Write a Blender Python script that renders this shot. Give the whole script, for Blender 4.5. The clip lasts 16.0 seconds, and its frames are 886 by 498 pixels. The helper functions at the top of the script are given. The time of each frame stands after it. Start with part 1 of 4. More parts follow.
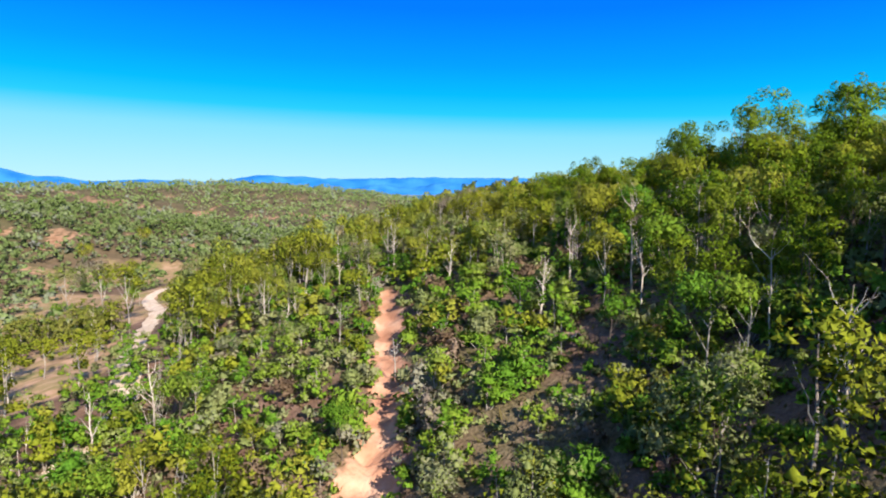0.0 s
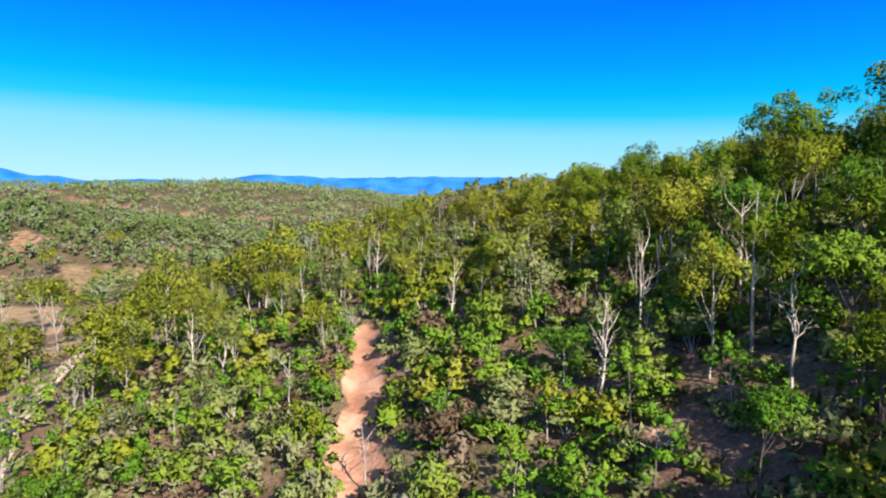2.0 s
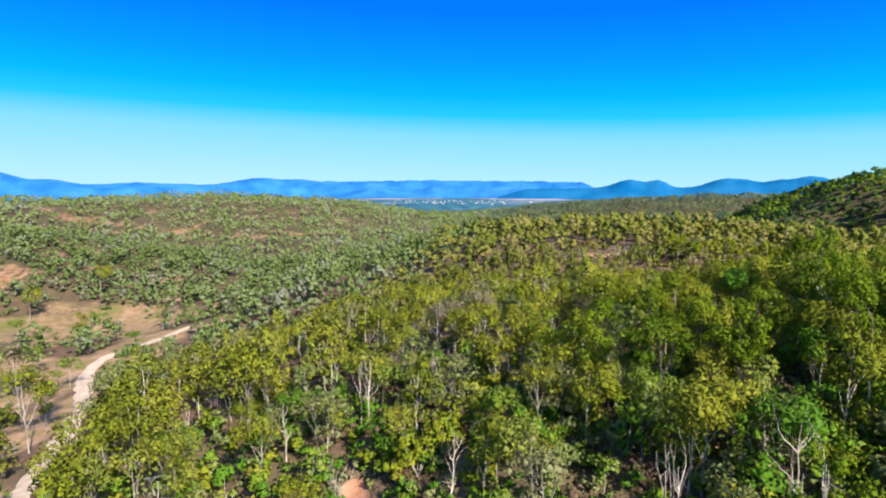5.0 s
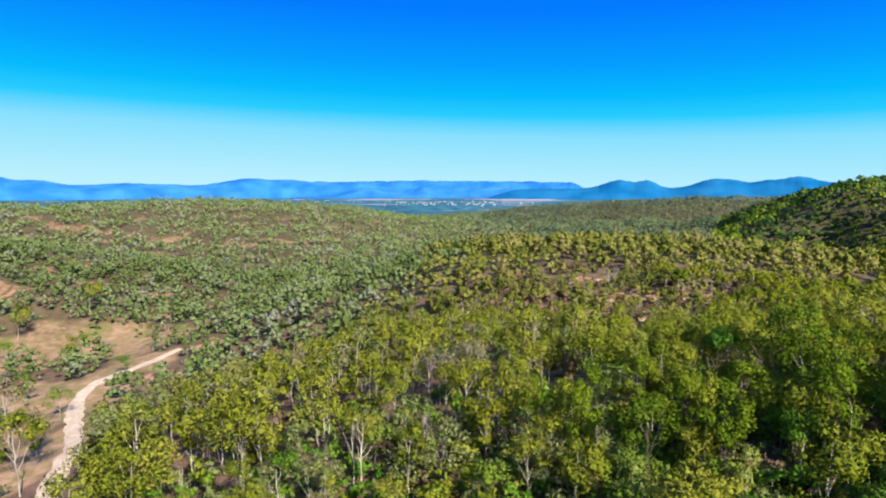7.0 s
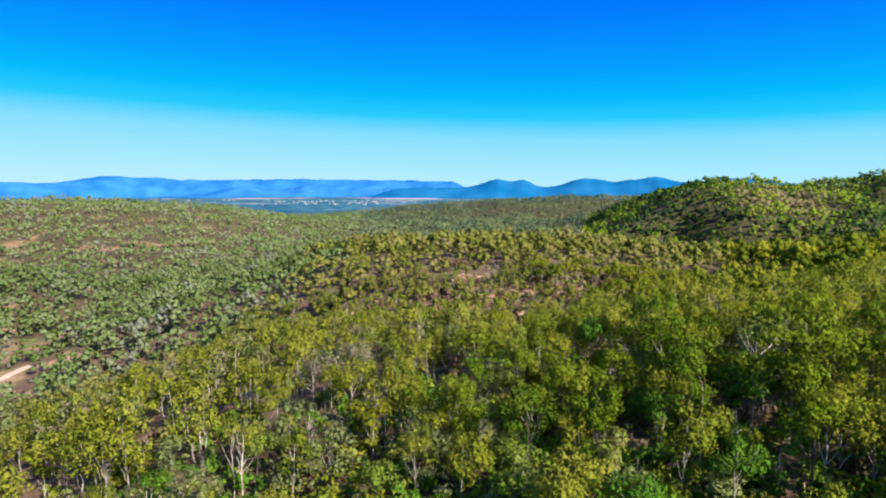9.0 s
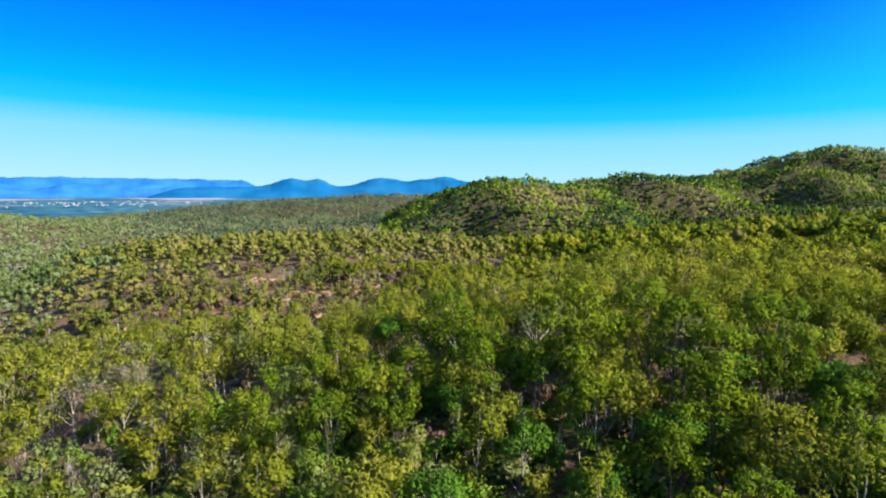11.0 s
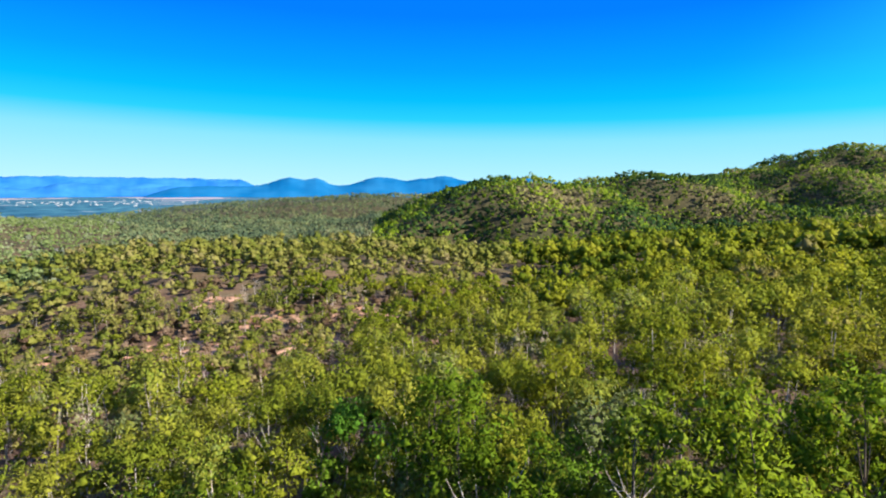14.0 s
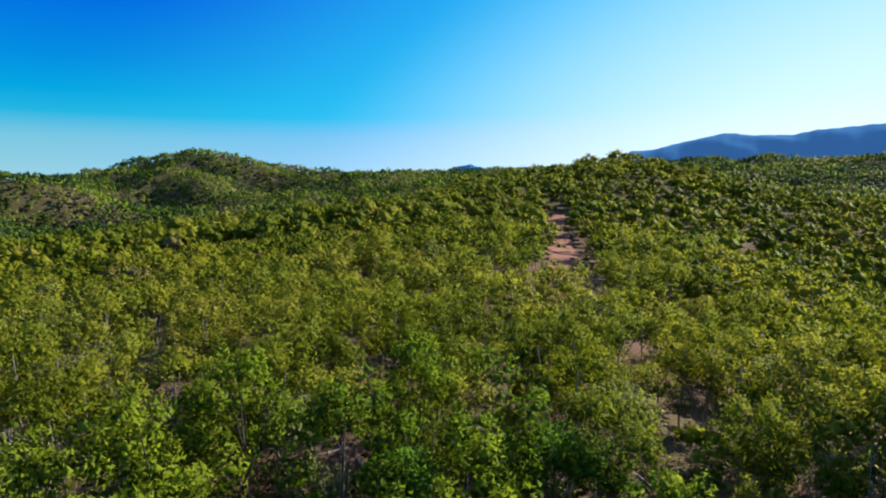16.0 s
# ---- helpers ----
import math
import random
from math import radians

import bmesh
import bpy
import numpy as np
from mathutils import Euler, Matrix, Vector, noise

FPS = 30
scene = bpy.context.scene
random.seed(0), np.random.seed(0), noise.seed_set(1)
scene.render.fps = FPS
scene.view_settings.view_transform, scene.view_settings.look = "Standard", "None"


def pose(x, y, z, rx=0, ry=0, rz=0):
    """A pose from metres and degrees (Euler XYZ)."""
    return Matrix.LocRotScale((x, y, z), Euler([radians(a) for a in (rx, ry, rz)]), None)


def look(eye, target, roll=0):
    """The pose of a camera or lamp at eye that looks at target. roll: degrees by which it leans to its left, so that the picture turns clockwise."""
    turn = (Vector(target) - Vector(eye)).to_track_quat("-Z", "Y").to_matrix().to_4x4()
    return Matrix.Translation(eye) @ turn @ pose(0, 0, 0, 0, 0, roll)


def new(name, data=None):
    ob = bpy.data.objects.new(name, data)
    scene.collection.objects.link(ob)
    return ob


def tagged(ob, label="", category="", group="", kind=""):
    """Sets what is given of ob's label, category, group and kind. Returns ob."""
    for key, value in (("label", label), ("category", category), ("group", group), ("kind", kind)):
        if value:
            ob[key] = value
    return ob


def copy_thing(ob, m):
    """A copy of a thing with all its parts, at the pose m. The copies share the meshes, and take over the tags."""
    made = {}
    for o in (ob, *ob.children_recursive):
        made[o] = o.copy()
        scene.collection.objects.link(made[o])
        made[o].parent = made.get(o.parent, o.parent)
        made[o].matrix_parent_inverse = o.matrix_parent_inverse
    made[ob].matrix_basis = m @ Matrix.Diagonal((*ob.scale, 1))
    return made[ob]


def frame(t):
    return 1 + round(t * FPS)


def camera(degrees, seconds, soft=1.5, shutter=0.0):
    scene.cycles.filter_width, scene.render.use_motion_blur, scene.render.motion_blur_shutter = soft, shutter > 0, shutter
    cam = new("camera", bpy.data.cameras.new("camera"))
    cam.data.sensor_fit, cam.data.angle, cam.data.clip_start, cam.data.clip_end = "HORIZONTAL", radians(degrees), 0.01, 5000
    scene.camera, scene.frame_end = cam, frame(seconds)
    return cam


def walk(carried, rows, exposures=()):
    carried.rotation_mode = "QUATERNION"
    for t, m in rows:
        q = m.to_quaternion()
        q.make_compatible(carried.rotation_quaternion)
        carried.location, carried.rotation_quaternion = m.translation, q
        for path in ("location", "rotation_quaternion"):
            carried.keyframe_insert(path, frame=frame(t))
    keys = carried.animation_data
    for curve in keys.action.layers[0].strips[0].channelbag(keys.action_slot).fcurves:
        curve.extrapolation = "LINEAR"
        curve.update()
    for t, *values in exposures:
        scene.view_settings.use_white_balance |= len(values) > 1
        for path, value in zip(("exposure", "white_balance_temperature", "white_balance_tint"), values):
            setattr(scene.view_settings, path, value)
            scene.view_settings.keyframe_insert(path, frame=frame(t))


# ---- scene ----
cam = camera(73.1, 16.0, soft=2.0, shutter=0.02)
PATH = [
    (0.0, pose(0, -0, 50, 84.29, -0.01, 0.06)),
    (0.5, pose(0.09, 6.17, 50.15, 84.27, -0.01, 0.06)),
    (1.0, pose(0.08, 11.85, 50.01, 84.31, 0.04, 0.04)),
    (1.5, pose(0.1, 18.42, 49.83, 84.3, 0.05, 0.07)),
    (2.0, pose(0.06, 25.66, 49.76, 84.23, 0.02, 0.09)),
    (2.5, pose(0.02, 32.63, 49.95, 84.15, -0, 0.04)),
    (3.0, pose(0.12, 34.72, 52.12, 84.11, -0.01, 0.02)),
    (3.5, pose(0.22, 34.48, 56.28, 84.1, -0.09, 0.02)),
    (4.0, pose(0.18, 34.53, 58.47, 84.36, 0.05, 0.02)),
    (4.2, pose(0.15, 34.51, 59.47, 84.4, 0, -0.04)),
    (6.3, pose(-0.08, 34.06, 70.76, 84.37, 0, -0.14)),
    (6.5, pose(-0.01, 34.16, 71.39, 84.28, 0.03, -0.12)),
    (7.0, pose(-0.01, 34.12, 71.45, 84.33, 0.04, -0.99)),
    (7.2, pose(-0.01, 34.12, 71.45, 84.33, 0.04, -4.75)),
    (7.4, pose(-0.1, 34.2, 71.5, 84.26, 0.01, -7.95)),
    (7.5, pose(-0.1, 34.2, 71.5, 84.26, 0.01, -8.1)),
    (8.0, pose(-0.07, 34.25, 71.6, 84.22, -0.01, -8.1)),
    (8.5, pose(-0.08, 34.29, 71.6, 84.23, -0.01, -10.69)),
    (9.0, pose(0.01, 34.26, 71.59, 84.22, -0.03, -12.17)),
    (9.5, pose(0.01, 34.32, 71.59, 84.2, -0.05, -13.28)),
    (10.0, pose(0.08, 34.32, 71.63, 84.13, -0.05, -15.85)),
    (10.2, pose(0.18, 34.61, 71.62, 84.1, 0, -22.56)),
    (10.7, pose(0.6, 35.1, 71.55, 84.1, 0, -31.3)),
    (11.5, pose(2.3, 38, 71.3, 84.18, 0, -31.55)),
    (12.3, pose(6.18, 44.5, 70.76, 84.18, 0, -31.58)),
    (12.5, pose(7.52, 46.59, 70.76, 84.18, 0.02, -31.54)),
    (13.0, pose(11.6, 53, 70.93, 84.17, 0.03, -31.48)),
    (13.5, pose(15.22, 58.91, 71.33, 84.1, 0.04, -31.5)),
    (14.0, pose(17.7, 62.63, 71.42, 84.1, -0.03, -31.55)),
    (14.2, pose(18.3, 63.2, 71.35, 84.22, -0.03, -33.2)),
    (14.3, pose(18.57, 63.39, 71.24, 84.22, -0.03, -36.4)),
    (14.5, pose(18.57, 63.39, 71.24, 84.22, -0.03, -41.07)),
    (15.0, pose(18.47, 63.36, 71.29, 84.24, -0.01, -42.06)),
    (15.2, pose(18.47, 63.36, 71.29, 84.24, -0.01, -42.3)),
    (15.3, pose(18.47, 63.36, 71.29, 84.24, -0.01, -45.5)),
    (15.4, pose(18.68, 63.12, 71.28, 84.14, 0.01, -49.6)),
    (15.5, pose(18.68, 63.12, 71.28, 84.14, 0.01, -58.94)),
    (15.6, pose(18.68, 63.12, 71.28, 84.14, 0.01, -69.5)),
    (15.7, pose(18.68, 63.12, 71.28, 84.14, 0.01, -76.7)),
    (15.8, pose(18.68, 63.12, 71.28, 84.14, 0.01, -84.2)),
    (15.9, pose(18.68, 63.12, 71.28, 84.14, 0.01, -86.6)),
    (16.0, pose(18.61, 63.27, 71.3, 84.23, -0.01, -87.52)),
]
walk(cam, PATH, exposures=((0.0, 1.53), (4.0, 1.52), (6.5, 1.46), (9.0, 1.45), (12.5, 1.56), (14.5, 1.58), (15.2, 1.55), (16.0, 1.08)))

# ---- sky and sun: clear winter noon, sun behind and to the right of the first view ----
SUN_BEARING, SUN_HEIGHT = radians(150), radians(35)
to_sun = Vector((math.sin(SUN_BEARING) * math.cos(SUN_HEIGHT), math.cos(SUN_BEARING) * math.cos(SUN_HEIGHT), math.sin(SUN_HEIGHT)))
sun = new("sun", bpy.data.lights.new("sun", "SUN"))
sun.data.energy, sun.data.angle, sun.data.color = 5.0, radians(0.55), (1.0, 0.91, 0.76)
sun.matrix_world = look(to_sun * 500, (0, 0, 0))

world = bpy.data.worlds.new("sky")
scene.world = world
world.use_nodes = True
wn, wl = world.node_tree.nodes, world.node_tree.links
wn.clear()


def wnode(kind, **values):
    n = wn.new(kind)
    for k, v in values.items():
        n.inputs[k].default_value = v
    return n


nishita = wn.new("ShaderNodeTexSky")
nishita.sky_type, nishita.sun_disc = "NISHITA", False
nishita.sun_elevation, nishita.sun_rotation = SUN_HEIGHT, SUN_BEARING
coord = wn.new("ShaderNodeTexCoord")
split = wn.new("ShaderNodeSeparateXYZ")
wl.new(coord.outputs["Generated"], split.inputs[0])
ramp = wn.new("ShaderNodeValToRGB")
# the sky is deepest at right angles to the sun
away = wn.new("ShaderNodeVectorMath")
away.operation = "DOT_PRODUCT"
away.inputs[1].default_value = (math.sin(radians(46)), math.cos(radians(46)), 0)
wl.new(coord.outputs["Generated"], away.inputs[0])
steep = wn.new("ShaderNodeMath")
steep.operation, steep.inputs[1].default_value = "POWER", 2.0
wl.new(away.outputs["Value"], steep.inputs[0])
deeper = wn.new("ShaderNodeMath")
deeper.operation = "MULTIPLY_ADD"
deeper.inputs[1].default_value = 0.03
wl.new(steep.outputs[0], deeper.inputs[0])
wl.new(split.outputs["Z"], deeper.inputs[2])
lower = wn.new("ShaderNodeMath")
lower.operation = "SUBTRACT"
lower.inputs[1].default_value = -0.009
wl.new(deeper.outputs[0], lower.inputs[0])
wl.new(lower.outputs[0], ramp.inputs[0])
stops = [(0.0, (0.56, 0.90, 1.0)), (0.035, (0.49, 0.87, 1.0)), (0.112, (0.25, 0.75, 1.0)), (0.145, (0.02, 0.61, 1.0)), (0.175, (0.0, 0.50, 1.0)), (0.22, (0.0, 0.35, 1.0)), (0.26, (0.0, 0.27, 1.0)), (0.30, (0.0, 0.20, 1.0)), (0.37, (0.0, 0.19, 1.0)), (0.55, (0.22, 0.45, 1.05)), (1.0, (0.26, 0.48, 1.0))]
while len(ramp.color_ramp.elements) < len(stops):
    ramp.color_ramp.elements.new(0.5)
for e, (at, c) in zip(ramp.color_ramp.elements, stops):
    e.position, e.color = at, (*c, 1)
# paler towards the sun's side of the sky
glare = wn.new("ShaderNodeVectorMath")
glare.operation = "DOT_PRODUCT"
glare.inputs[1].default_value = Vector((math.sin(radians(132)), math.cos(radians(132)), -0.75))
wl.new(coord.outputs["Generated"], glare.inputs[0])
lit = ramp.outputs[0]
for low, high, tone in ((0.06, 0.76, (0.04, 0.74, 1.30, 1)), (0.45, 1.12, (1.35, 1.6, 1.75, 1))):
    span = wn.new("ShaderNodeMapRange")
    span.interpolation_type = "SMOOTHSTEP"
    span.inputs["From Min"].default_value, span.inputs["From Max"].default_value = low, high
    wl.new(glare.outputs["Value"], span.inputs["Value"])
    pale = wn.new("ShaderNodeMix")
    pale.data_type, pale.blend_type = "RGBA", "LIGHTEN" if high < 0.9 else "MIX"
    pale.inputs[7].default_value = tone
    wl.new(span.outputs[0], pale.inputs[0])
    wl.new(lit, pale.inputs[6])
    lit = pale.outputs[2]
shine = wn.new("ShaderNodeMix")
shine.data_type, shine.blend_type = "RGBA", "ADD"
shine.inputs[0].default_value = 0.0006
wl.new(lit, shine.inputs[6])
wl.new(nishita.outputs[0], shine.inputs[7])
back = wnode("ShaderNodeBackground", Strength=0.36)
wl.new(shine.outputs[2], back.inputs[0])
wl.new(back.outputs[0], wn.new("ShaderNodeOutputWorld").inputs[0])

# ---- materials ----
def material(name):
    m = bpy.data.materials.new(name)
    m.use_nodes = True
    n, l = m.node_tree.nodes, m.node_tree.links
    return m, n, l, n["Principled BSDF"]


def noise_node(n, l, scale, detail=4, coord=None):
    t = n.new("ShaderNodeTexNoise")
    t.inputs["Scale"].default_value, t.inputs["Detail"].default_value = scale, detail
    if coord:
        l.new(coord, t.inputs["Vector"])
    return t


def ramp_node(n, l, fac, stops):
    r = n.new("ShaderNodeValToRGB")
    while len(r.color_ramp.elements) < len(stops):
        r.color_ramp.elements.new(0.5)
    for e, (at, c) in zip(r.color_ramp.elements, stops):
        e.position, e.color = at, (*c, 1)
    l.new(fac, r.inputs[0])
    return r


def mix_node(n, l, fac, a, b):
    x = n.new("ShaderNodeMix")
    x.data_type = "RGBA"
    for k, v in ((0, fac), (6, a), (7, b)):
        if isinstance(v, (tuple, float)):
            x.inputs[k].default_value = v if isinstance(v, float) else (*v, 1)
        else:
            l.new(v, x.inputs[k])
    return x.outputs[2]


def math_node(n, l, op, a, b):
    x = n.new("ShaderNodeMath")
    x.operation = op
    for k, v in ((0, a), (1, b)):
        if isinstance(v, (int, float)):
            x.inputs[k].default_value = v
        else:
            l.new(v, x.inputs[k])
    return x.outputs[0]


def attr(n, name):
    a = n.new("ShaderNodeAttribute")
    a.attribute_name = name
    return a.outputs["Fac"]


def leaf_material(name, stops, see_through=0.26, patch=0.028, sway=1.5):
    """Leaves: colour differs from tree to tree and leaf to leaf, a little light comes through, and sprays round off softly."""
    m, n, l, p = material(name)
    info = n.new("ShaderNodeObjectInfo").outputs["Random"]
    geo = n.new("ShaderNodeNewGeometry")
    tree = math_node(n, l, "FRACT", math_node(n, l, "ADD", attr(n, "tint"), info), 0.0)
    own = math_node(n, l, "MULTIPLY", math_node(n, l, "SUBTRACT", geo.outputs["Random Per Island"], 0.5), 0.22)
    big = noise_node(n, l, patch, 3, geo.outputs["Position"])
    wide = math_node(n, l, "MULTIPLY", math_node(n, l, "SUBTRACT", big.outputs[0], 0.5), sway)
    f = math_node(n, l, "ADD", math_node(n, l, "ADD", math_node(n, l, "MULTIPLY", tree, 0.8), own), wide)
    c = ramp_node(n, l, f, stops).outputs[0]
    puff = n.new("ShaderNodeAttribute")
    puff.attribute_name = "puff"
    turned = n.new("ShaderNodeVectorTransform")
    turned.vector_type, turned.convert_from, turned.convert_to = "NORMAL", "OBJECT", "WORLD"
    l.new(puff.outputs["Vector"], turned.inputs[0])
    l.new(c, p.inputs["Base Color"])
    l.new(turned.outputs[0], p.inputs["Normal"])
    p.inputs["Roughness"].default_value = 0.6
    p.inputs["Specular IOR Level"].default_value = 0.04
    t = n.new("ShaderNodeBsdfTranslucent")
    through_leaf = n.new("ShaderNodeVectorMath")
    through_leaf.operation, through_leaf.inputs[1].default_value = "MULTIPLY", (1.3, 1.3, 0.5)
    l.new(c, through_leaf.inputs[0])
    l.new(through_leaf.outputs[0], t.inputs["Color"])
    mixed = n.new("ShaderNodeMixShader")
    mixed.inputs[0].default_value = see_through
    l.new(p.outputs[0], mixed.inputs[1])
    l.new(t.outputs[0], mixed.inputs[2])
    l.new(mixed.outputs[0], n["Material Output"].inputs[0])
    return m


leaf_green = leaf_material("gum leaves", [(0.0, (0.109, 0.135, 0.013)), (0.22, (0.146, 0.168, 0.014)), (0.45, (0.183, 0.194, 0.020)), (0.66, (0.195, 0.198, 0.030)), (0.78, (0.137, 0.190, 0.024)), (0.9, (0.189, 0.172, 0.102)), (1.0, (0.166, 0.134, 0.112))])
# deeper green of the eastern gums, partly painting in their shade
leaf_deep = leaf_material("deep green ridge leaves", [(0.0, (0.061, 0.087, 0.005)), (0.3, (0.102, 0.127, 0.008)), (0.6, (0.144, 0.157, 0.010)), (0.85, (0.169, 0.169, 0.015)), (1.0, (0.155, 0.133, 0.047))])
leaf_crest = leaf_material("mid green crest leaves", [(0.0, (0.054, 0.096, 0.006)), (0.35, (0.094, 0.144, 0.008)), (0.7, (0.130, 0.175, 0.010)), (1.0, (0.146, 0.161, 0.040))])
leaf_olive = leaf_material("dull olive leaves of the hollow", [(0.0, (0.092, 0.112, 0.018)), (0.35, (0.139, 0.146, 0.028)), (0.65, (0.168, 0.162, 0.042)), (0.85, (0.181, 0.160, 0.062)), (1.0, (0.168, 0.132, 0.078))])
leaf_grey = leaf_material("grey-green leaves", [(0.0, (0.123, 0.153, 0.049)), (0.5, (0.172, 0.196, 0.074)), (1.0, (0.202, 0.196, 0.110))])
leaf_fresh = leaf_material("fresh shrub leaves", [(0.0, (0.059, 0.142, 0.014)), (0.4, (0.101, 0.186, 0.017)), (0.75, (0.148, 0.201, 0.024)), (1.0, (0.182, 0.173, 0.131))])
leaf_pale = leaf_material("pale hillside leaves", [(0.0, (0.081, 0.116, 0.033)), (0.35, (0.118, 0.161, 0.053)), (0.65, (0.150, 0.186, 0.081)), (1.0, (0.172, 0.175, 0.161))])
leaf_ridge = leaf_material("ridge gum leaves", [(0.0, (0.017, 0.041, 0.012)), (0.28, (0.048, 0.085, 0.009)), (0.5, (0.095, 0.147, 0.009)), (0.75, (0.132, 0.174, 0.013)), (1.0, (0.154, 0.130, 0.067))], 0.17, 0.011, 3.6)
# grey-green tint puts distance haze into the leaf colour
leaf_hazed = leaf_material("distant gum leaves, haze-tinted", [(0.0, (0.049, 0.074, 0.043)), (0.3, (0.080, 0.110, 0.058)), (0.6, (0.117, 0.144, 0.064)), (1.0, (0.147, 0.147, 0.080))], 0.17, 0.010, 2.0)
leaf_brown = leaf_material("dry brown leaves", [(0.0, (0.080, 0.052, 0.034)), (0.5, (0.135, 0.092, 0.061)), (1.0, (0.184, 0.135, 0.104))])
dry_grass = leaf_material("dry grass", [(0.0, (0.123, 0.104, 0.043)), (0.5, (0.184, 0.147, 0.061)), (1.0, (0.098, 0.117, 0.031))])


def bark_material(name, light, dark, scale=1.4):
    m, n, l, p = material(name)
    c = n.new("ShaderNodeTexCoord").outputs["Object"]
    stretch = n.new("ShaderNodeMapping")
    stretch.inputs["Scale"].default_value = (2.5, 2.5, 0.5)
    l.new(c, stretch.inputs[0])
    a = noise_node(n, l, scale, 6, stretch.outputs[0])
    r = ramp_node(n, l, a.outputs[0], [(0.38, dark), (0.56, light), (0.8, tuple(min(1, v * 1.15) for v in light))])
    l.new(r.outputs[0], p.inputs["Base Color"])
    p.inputs["Roughness"].default_value = 0.8
    b = n.new("ShaderNodeBump")
    b.inputs["Strength"].default_value, b.inputs["Distance"].default_value = 0.5, 0.05
    l.new(a.outputs[0], b.inputs["Height"])
    l.new(b.outputs[0], p.inputs["Normal"])
    return m


bark_white = bark_material("pale gum bark", (0.413, 0.360, 0.313), (0.200, 0.153, 0.127))
bark_grey = bark_material("grey weathered wood", (0.280, 0.247, 0.220), (0.133, 0.107, 0.093))
bark_dark = bark_material("dark ironbark", (0.087, 0.063, 0.050), (0.033, 0.023, 0.020))


def soil_material():
    """Red-brown bush soil with leaf litter, dry grass and bare washed patches; the far plain is woodland with pale
    fields, blue haze painted into its colour.
    """
    m, n, l, p = material("bush soil")
    pos = n.new("ShaderNodeNewGeometry").outputs["Position"]
    coarse = noise_node(n, l, 0.05, 5, pos).outputs[0]
    mid = noise_node(n, l, 0.35, 6, pos).outputs[0]
    fine = noise_node(n, l, 3.0, 6, pos).outputs[0]
    earth = ramp_node(n, l, mid, [(0.3, (0.067, 0.037, 0.030)), (0.5, (0.133, 0.077, 0.059)), (0.68, (0.216, 0.132, 0.104))]).outputs[0]
    litter = ramp_node(n, l, fine, [(0.3, (0.038, 0.022, 0.016)), (0.55, (0.107, 0.066, 0.045)), (0.75, (0.178, 0.126, 0.082))]).outputs[0]
    base = mix_node(n, l, 0.5, earth, litter)
    grass = ramp_node(n, l, fine, [(0.3, (0.054, 0.043, 0.022)), (0.7, (0.152, 0.118, 0.071))]).outputs[0]
    base = mix_node(n, l, ramp_node(n, l, coarse, [(0.45, (0, 0, 0)), (0.6, (1, 1, 1))]).outputs[0], base, grass)
    washed = ramp_node(n, l, mid, [(0.25, (0.190, 0.080, 0.048)), (0.5, (0.330, 0.170, 0.110)), (0.75, (0.440, 0.280, 0.200))]).outputs[0]
    edge = math_node(n, l, "ADD", attr(n, "bare"), math_node(n, l, "MULTIPLY", math_node(n, l, "SUBTRACT", mid, 0.5), 1.1))
    base = mix_node(n, l, ramp_node(n, l, edge, [(0.42, (0, 0, 0)), (0.58, (1, 1, 1))]).outputs[0], base, washed)
    clear_edge = math_node(n, l, "ADD", attr(n, "clearing"), math_node(n, l, "MULTIPLY", math_node(n, l, "SUBTRACT", coarse, 0.5), 1.6))
    dry = ramp_node(n, l, mid, [(0.3, (0.160, 0.127, 0.050)), (0.47, (0.240, 0.153, 0.087)), (0.65, (0.333, 0.207, 0.140))]).outputs[0]
    green = ramp_node(n, l, fine, [(0.3, (0.087, 0.100, 0.020)), (0.7, (0.180, 0.180, 0.053))]).outputs[0]
    paddock = mix_node(n, l, ramp_node(n, l, noise_node(n, l, 0.075, 4, pos).outputs[0], [(0.52, (0, 0, 0)), (0.64, (0.8, 0.8, 0.8))]).outputs[0], dry, green)
    base = mix_node(n, l, ramp_node(n, l, clear_edge, [(0.4, (0, 0, 0)), (0.6, (1, 1, 1))]).outputs[0], base, paddock)
    # scrub cover, with shade between far crowns painted into its dark green
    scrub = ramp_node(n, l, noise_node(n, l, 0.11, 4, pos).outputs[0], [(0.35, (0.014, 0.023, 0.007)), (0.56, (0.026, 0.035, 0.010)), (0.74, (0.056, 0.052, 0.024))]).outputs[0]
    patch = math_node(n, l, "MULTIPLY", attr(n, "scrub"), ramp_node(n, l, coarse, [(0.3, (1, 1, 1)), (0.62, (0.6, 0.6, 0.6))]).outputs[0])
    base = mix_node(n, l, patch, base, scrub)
    stretch = n.new("ShaderNodeMapping")
    stretch.inputs["Scale"].default_value = (0.0016, 0.0085, 0.0)
    l.new(pos, stretch.inputs[0])
    fields = noise_node(n, l, 1.0, 5, stretch.outputs[0]).outputs[0]
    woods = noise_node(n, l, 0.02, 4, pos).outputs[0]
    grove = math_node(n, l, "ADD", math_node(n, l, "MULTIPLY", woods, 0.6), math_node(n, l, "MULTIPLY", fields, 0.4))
    # blue woodland tones carry the distance haze in their colour
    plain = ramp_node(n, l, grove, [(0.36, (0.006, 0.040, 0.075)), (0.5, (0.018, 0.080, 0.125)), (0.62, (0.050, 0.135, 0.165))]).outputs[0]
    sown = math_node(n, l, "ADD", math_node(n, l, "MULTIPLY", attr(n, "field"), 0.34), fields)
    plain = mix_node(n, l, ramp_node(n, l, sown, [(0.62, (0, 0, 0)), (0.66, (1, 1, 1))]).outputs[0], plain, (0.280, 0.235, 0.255))
